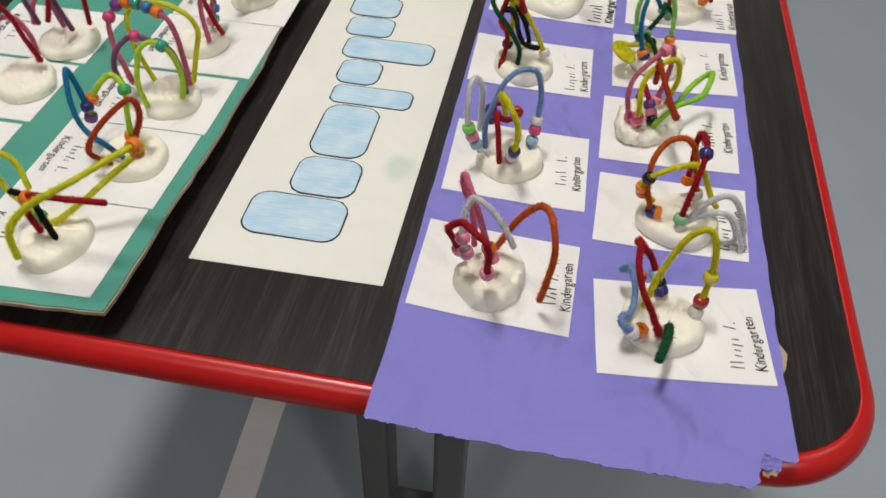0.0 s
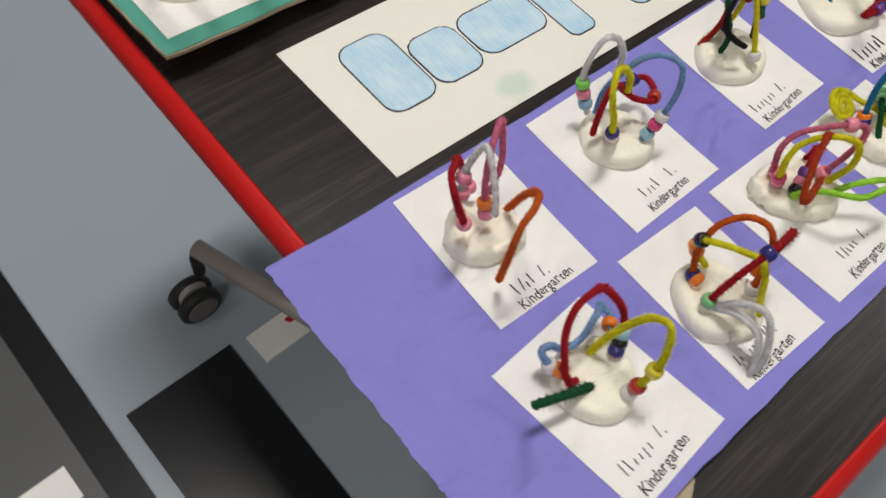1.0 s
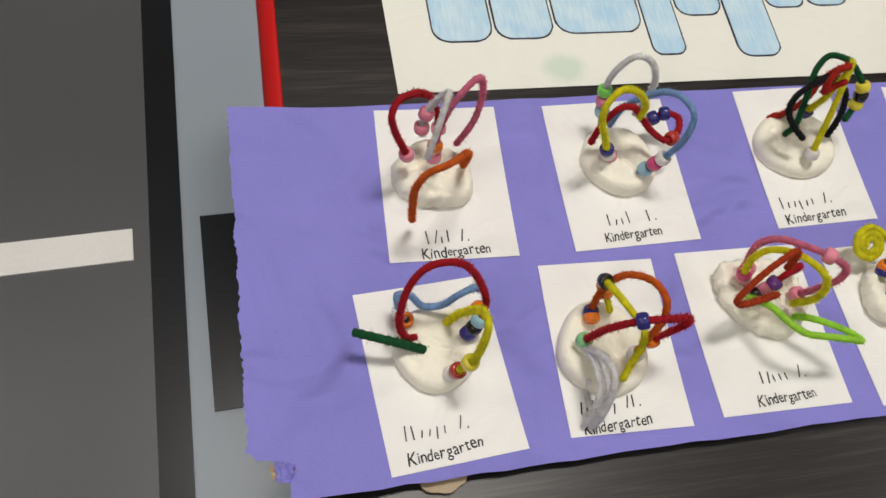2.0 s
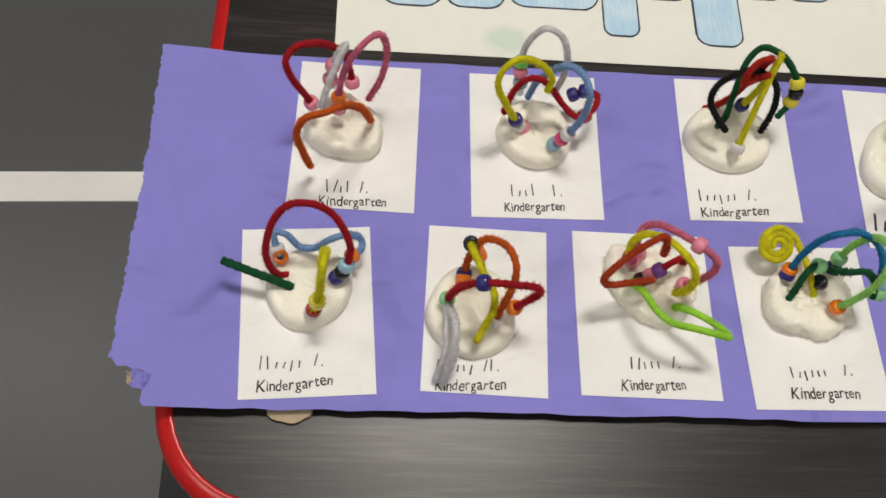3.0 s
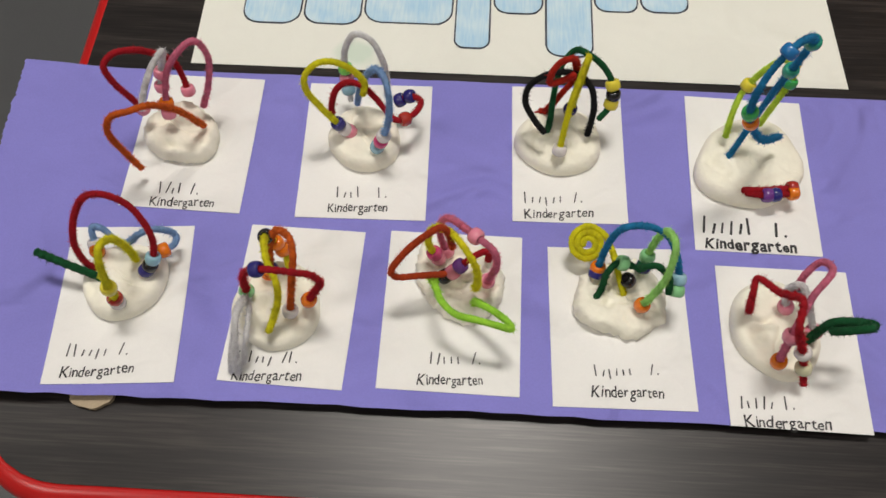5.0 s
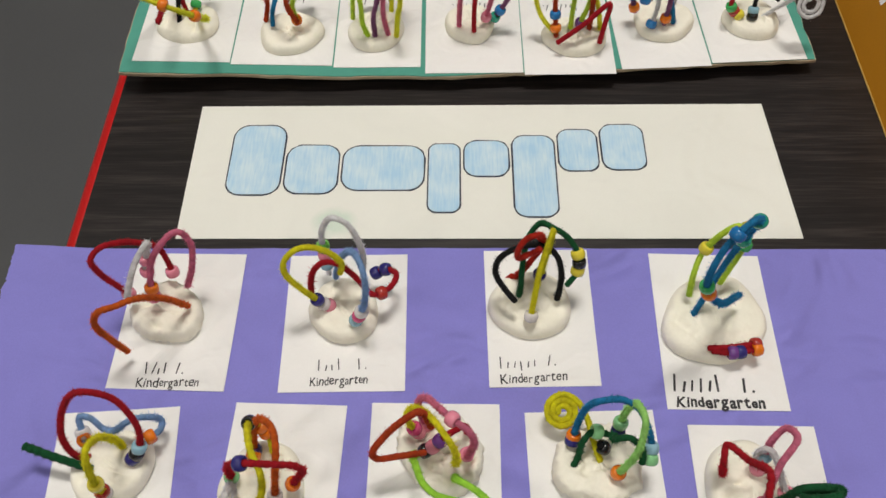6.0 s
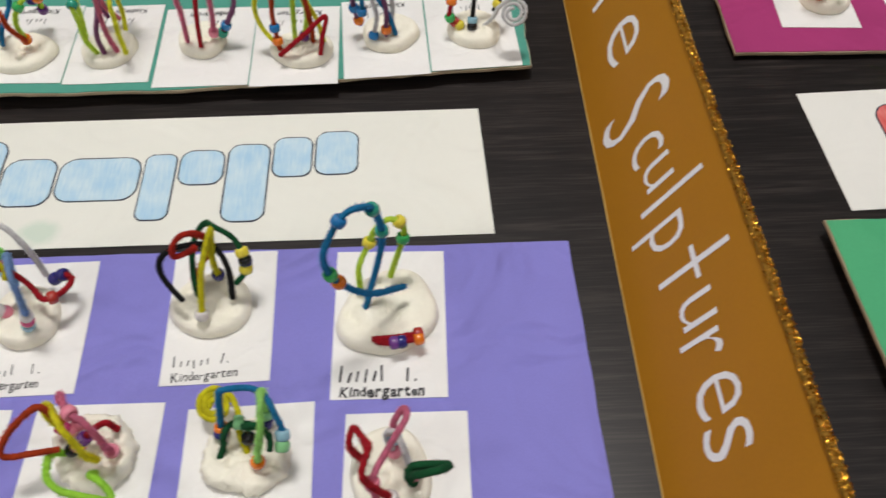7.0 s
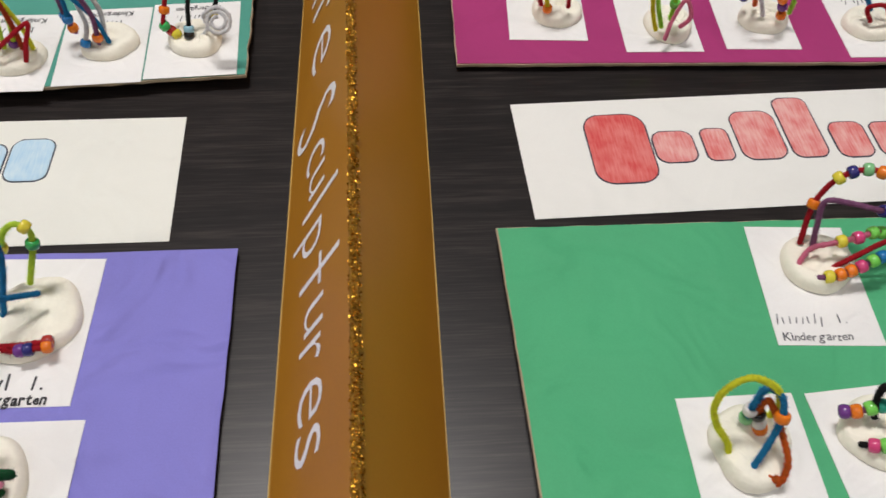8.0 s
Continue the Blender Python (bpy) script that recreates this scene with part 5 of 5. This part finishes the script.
teal_d = sculpture((0.2125, 0.2020), T, 0.0212, 0.0202, 0.0107, 0, 24, "white clay lump with pink, red and mauve pipe cleaners", 0.08, ())
wire(teal_d, "pink", [(0.2035, 0.1900, 0.0260), (0.2045, 0.1925, 0.0500), (0.2067, 0.1895, 0.0800), (0.2180, 0.1923, 0.0980), (0.2298, 0.1887, 0.0850), (0.2294, 0.1926, 0.0550), (0.2246, 0.1963, 0.0260)], [(0.97, "pink")])
wire(teal_d, "red", [(0.2156, 0.1829, 0.0260), (0.2158, 0.1916, 0.0450), (0.2194, 0.1984, 0.0700), (0.2274, 0.1991, 0.0850)])
wire(teal_d, "mauve", [(0.2318, 0.1971, 0.0280), (0.2398, 0.1976, 0.0420), (0.2478, 0.1995, 0.0600), (0.2420, 0.2048, 0.0750), (0.2309, 0.2071, 0.0600)], [(0.03, "teal"), (0.14, "blue")])

teal_e = sculpture((0.2980, 0.1865), T, 0.0258, 0.0212, 0.0107, 0, 25, "white clay disc with yellow, rust and red pipe cleaners", 0.07, ())
wire(teal_e, "bright_yellow", [(0.2815, 0.1803, 0.0260), (0.2681, 0.1886, 0.0400), (0.2643, 0.1944, 0.0580), (0.2739, 0.1965, 0.0750), (0.2939, 0.1960, 0.0800), (0.3120, 0.1900, 0.0500), (0.3175, 0.1850, 0.0260)])
wire(teal_e, "rust", [(0.2814, 0.1769, 0.0260), (0.2796, 0.1823, 0.0420), (0.2792, 0.1879, 0.0600), (0.2872, 0.1897, 0.0850), (0.3023, 0.1857, 0.0850), (0.3080, 0.1865, 0.0550), (0.3085, 0.1860, 0.0260)], [(0.06, "orange"), (0.14, "blue")])
wire(teal_e, "red", [(0.2813, 0.1701, 0.0260), (0.3021, 0.1746, 0.0420), (0.3215, 0.1857, 0.0520), (0.3182, 0.1763, 0.0400), (0.3150, 0.1688, 0.0260)], r=0.0022)
wire(teal_e, "neon_lime", [(0.2934, 0.1866, 0.0260), (0.2946, 0.1927, 0.0500), (0.2983, 0.1955, 0.0750), (0.3062, 0.1892, 0.0580), (0.3005, 0.1898, 0.0260)], [(0.97, "purple")])

teal_f = sculpture((0.3720, 0.2040), T, 0.0253, 0.0212, 0.0107, 0, 26, "white clay disc with mauve, blue and white pipe cleaners", 0.09, ())
wire(teal_f, "mauve", [(0.3478, 0.2052, 0.0260), (0.3430, 0.2072, 0.0450), (0.3467, 0.2037, 0.0750), (0.3609, 0.1931, 0.0800), (0.3699, 0.1936, 0.0550), (0.3691, 0.1904, 0.0260)], [(0.05, "orange"), (0.14, "blue"), (0.95, "orange")])
wire(teal_f, "blue", [(0.3773, 0.1921, 0.0260), (0.3708, 0.1953, 0.0480), (0.3576, 0.1959, 0.0700), (0.3477, 0.1973, 0.0850), (0.3512, 0.1957, 0.0650), (0.3502, 0.1929, 0.0450)], [(0.97, "blue")])
wire(teal_f, "white", [(0.3582, 0.1887, 0.0260), (0.3622, 0.1960, 0.0420), (0.3589, 0.2017, 0.0600), (0.3645, 0.2030, 0.0750), (0.3752, 0.2004, 0.0550), (0.3730, 0.1983, 0.0280)], [(0.03, "blue")])

teal_g = sculpture((0.4445, 0.2055), T, 0.0235, 0.0212, 0.0107, 0, 27, "white clay disc with red and black pipe cleaners", 0.07, ())
wire(teal_g, "red", [(0.4325, 0.2004, 0.0215), (0.4281, 0.2028, 0.0280), (0.4228, 0.2017, 0.0360), (0.4250, 0.2082, 0.0480), (0.4287, 0.2162, 0.0640), (0.4355, 0.2216, 0.0760)], [(0.04, "yellow"), (0.15, "red"), (0.26, "green"), (0.48, "orange")])
wire(teal_g, "black", [(0.4417, 0.1972, 0.0215), (0.4424, 0.2037, 0.0340), (0.4455, 0.2132, 0.0550), (0.4540, 0.2213, 0.0680), (0.4650, 0.2181, 0.0620), (0.4681, 0.2126, 0.0550), (0.4633, 0.2076, 0.0420), (0.4591, 0.2053, 0.0370)], [(0.05, "black"), (0.11, "light_blue"), (0.93, "yellow")])
wire(teal_g, "grey", [(0.4510, 0.2036, 0.0215), (0.4591, 0.2004, 0.0340), (0.4630, 0.1829, 0.0603), (0.4736, 0.1861, 0.0644), (0.4827, 0.1821, 0.0593), (0.4812, 0.1756, 0.0512), (0.4719, 0.1735, 0.0485), (0.4651, 0.1774, 0.0534), (0.4672, 0.1825, 0.0599), (0.4750, 0.1836, 0.0613), (0.4798, 0.1802, 0.0570), (0.4773, 0.1764, 0.0522), (0.4713, 0.1760, 0.0517), (0.4684, 0.1788, 0.0552), (0.4707, 0.1813, 0.0584), (0.4748, 0.1812, 0.0582)], r=0.0017)

teal_h = sculpture((0.1320, 0.3090), T, 0.0248, 0.0221, 0.0107, 0, 28, "white clay lump with red and pink pipe cleaners", 0.1, (), 0.06)
wire(teal_h, "red", [(0.1429, 0.2987, 0.0300), (0.1407, 0.3039, 0.0500), (0.1438, 0.3138, 0.0700), (0.1393, 0.3247, 0.0800), (0.1240, 0.3367, 0.0600), (0.1333, 0.3415, 0.0300)])
wire(teal_h, "pink", [(0.1425, 0.3008, 0.0300), (0.1452, 0.3020, 0.0500), (0.1451, 0.3121, 0.0650), (0.1410, 0.3381, 0.0500), (0.1342, 0.3374, 0.0300)])

teal_i = sculpture((0.1900, 0.3050), T, 0.0248, 0.0221, 0.0107, 0, 29, "white clay lump with mauve, red and pink pipe cleaners", 0.08, ())
wire(teal_i, "mauve", [(0.1891, 0.2980, 0.0300), (0.1832, 0.3008, 0.0550), (0.1789, 0.3036, 0.0800), (0.1853, 0.3284, 0.0600), (0.1911, 0.3282, 0.0300)])
wire(teal_i, "red", [(0.2001, 0.2892, 0.0300), (0.2001, 0.2879, 0.0500), (0.1937, 0.2837, 0.0750), (0.1902, 0.3019, 0.0700), (0.1966, 0.3239, 0.0300)])
wire(teal_i, "pink", [(0.1916, 0.3066, 0.0300), (0.1945, 0.3128, 0.0450), (0.1973, 0.3163, 0.0600), (0.1912, 0.3260, 0.0500), (0.1901, 0.3325, 0.0300)])

green_a = sculpture((0.9025, -0.0520), G, 0.0255, 0.0240, 0.0115, 0, 31, "white clay disc with red, mauve and pink beaded pipe cleaners", 0.06, ())
wire(green_a, "red", [(0.8902, -0.0412, 0.0280), (0.8915, -0.0330, 0.0470), (0.8952, -0.0266, 0.0600), (0.9053, -0.0238, 0.0780), (0.9228, -0.0248, 0.0850), (0.9374, -0.0401, 0.0850), (0.9483, -0.0530, 0.0600), (0.9281, -0.0573, 0.0420), (0.9061, -0.0612, 0.0260)], [(0.17, "orange"), (0.3, "yellow"), (0.35, "navy"), (0.4, "mint"), (0.45, "orange")])
wire(green_a, "mauve", [(0.8976, -0.0455, 0.0280), (0.8959, -0.0398, 0.0460), (0.8971, -0.0330, 0.0640), (0.9098, -0.0362, 0.0660), (0.9265, -0.0427, 0.0660), (0.9567, -0.0355, 0.0500)], [(0.75, "navy"), (0.82, "lime")])
wire(green_a, "pink", [(0.8839, -0.0577, 0.0270), (0.8923, -0.0505, 0.0350), (0.9048, -0.0515, 0.0420), (0.9211, -0.0505, 0.0460), (0.9349, -0.0478, 0.0480), (0.9541, -0.0489, 0.0360)], [(0.42, "yellow"), (0.55, "rose"), (0.68, "lime"), (0.77, "lime")])
wire(green_a, "mauve", [(0.8908, -0.0688, 0.0230), (0.9000, -0.0703, 0.0280), (0.9156, -0.0687, 0.0340), (0.9331, -0.0645, 0.0420), (0.9497, -0.0596, 0.0440)], [(0.18, "yellow"), (0.3, "orange"), (0.42, "orange"), (0.53, "rose"), (0.65, "lime"), (0.76, "blue")])

green_b = sculpture((0.8165, -0.1830), G, 0.0235, 0.0270, 0.0125, 20, 32, "uneven white clay lump with yellow, blue and rust pipe cleaners", 0.14, ((0.0, -0.016, 0.004, 0.003),), 0.04)
wire(green_b, "bright_yellow", [(0.7997, -0.1891, 0.0260), (0.7981, -0.1858, 0.0330), (0.7886, -0.1807, 0.0480), (0.7847, -0.1760, 0.0600), (0.7878, -0.1721, 0.0740), (0.7991, -0.1704, 0.0840), (0.8135, -0.1730, 0.0780), (0.8265, -0.1724, 0.0500), (0.8289, -0.1682, 0.0300)])
wire(green_b, "blue", [(0.8101, -0.1995, 0.0260), (0.8177, -0.1907, 0.0420), (0.8218, -0.1814, 0.0620), (0.8199, -0.1750, 0.0700), (0.8131, -0.1709, 0.0720), (0.8112, -0.1713, 0.0550), (0.8130, -0.1711, 0.0300)], [(0.38, "orange"), (0.86, "white"), (0.96, "mint")])
wire(green_b, "orange", [(0.8182, -0.2036, 0.0200), (0.8243, -0.2072, 0.0240), (0.8280, -0.2004, 0.0360), (0.8251, -0.1894, 0.0460), (0.8202, -0.1802, 0.0560), (0.8159, -0.1736, 0.0620), (0.8149, -0.1725, 0.0500), (0.8219, -0.1769, 0.0260)], [(0.82, "black"), (0.9, "white"), (0.97, "orange")])

green_c = sculpture((0.8990, -0.1790), G, 0.0260, 0.0230, 0.0115, 0, 33, "white clay lump with black beaded pipe cleaners", 0.12, ())
wire(green_c, "black", [(0.8784, -0.1867, 0.0260), (0.8887, -0.1907, 0.0300), (0.8974, -0.1894, 0.0340)], [(0.4, "rose"), (0.7, "lime")])
wire(green_c, "black", [(0.8915, -0.1730, 0.0300), (0.8865, -0.1681, 0.0500), (0.8873, -0.1668, 0.0600), (0.8986, -0.1733, 0.0450), (0.9063, -0.1810, 0.0300)])
wire(green_c, "mauve", [(0.8710, -0.1696, 0.0340), (0.8794, -0.1711, 0.0370), (0.8909, -0.1708, 0.0420), (0.9020, -0.1711, 0.0400)], [(0.05, "purple"), (0.25, "orange"), (0.5, "lime"), (0.7, "teal")])

magenta_a = sculpture((0.7630, 0.2430), M, 0.0225, 0.0210, 0.0115, 0, 41, "white clay disc with red and yellow pipe cleaners", 0.06, ())
wire(magenta_a, "red", [(0.7474, 0.2384, 0.0220), (0.7402, 0.2352, 0.0450), (0.7481, 0.2269, 0.0700), (0.7668, 0.2305, 0.0450), (0.7708, 0.2337, 0.0220)])
wire(magenta_a, "yellow", [(0.7516, 0.2318, 0.0220), (0.7490, 0.2319, 0.0500), (0.7583, 0.2375, 0.0600)], [(0.05, "orange")])

magenta_b = sculpture((0.8610, 0.2210), M, 0.0215, 0.0230, 0.0115, 0, 42, "white clay disc with lime and pink pipe cleaners", 0.06, ())
wire(magenta_b, "lime", [(0.8490, 0.2037, 0.0220), (0.8401, 0.2057, 0.0500), (0.8408, 0.2088, 0.0700), (0.8537, 0.2063, 0.0550), (0.8581, 0.2127, 0.0240)], [(0.8, "lime")])
wire(magenta_b, "pink", [(0.8487, 0.1893, 0.0200), (0.8545, 0.1983, 0.0350), (0.8645, 0.2051, 0.0500), (0.8694, 0.1978, 0.0380), (0.8618, 0.1982, 0.0260)])
wire(magenta_b, "yellow", [(0.8431, 0.2000, 0.0220), (0.8362, 0.2048, 0.0450), (0.8360, 0.2089, 0.0700), (0.8467, 0.2080, 0.0650)])

magenta_c = sculpture((0.9520, 0.2290), M, 0.0230, 0.0210, 0.0115, 0, 43, "white clay disc with orange and lime pipe cleaners", 0.08, ())
wire(magenta_c, "orange", [(0.9588, 0.2127, 0.0220), (0.9519, 0.2099, 0.0450), (0.9392, 0.2066, 0.0700), (0.9223, 0.2070, 0.0700), (0.9402, 0.2308, 0.0240)], [(0.05, "orange"), (0.13, "purple"), (0.2, "orange")])
wire(magenta_c, "lime", [(0.9690, 0.2205, 0.0220), (0.9661, 0.2164, 0.0400), (0.9623, 0.2206, 0.0600), (0.9459, 0.2218, 0.0650)])
wire(magenta_c, "white", [(0.9446, 0.2171, 0.0220), (0.9355, 0.2184, 0.0420), (0.9202, 0.2216, 0.0600), (0.9279, 0.2312, 0.0300)], [(0.95, "navy")])

magenta_d = sculpture((1.0460, 0.2170), M, 0.0230, 0.0220, 0.0115, 0, 44, "white clay disc with red and blue pipe cleaners", 0.06, ())
wire(magenta_d, "red", [(1.0397, 0.2065, 0.0220), (1.0323, 0.2095, 0.0350), (1.0441, 0.2064, 0.0400), (1.0564, 0.2062, 0.0250)])
wire(magenta_d, "blue", [(1.0382, 0.2121, 0.0300), (1.0284, 0.2171, 0.0500), (1.0351, 0.2198, 0.0650), (1.0550, 0.2142, 0.0400)])
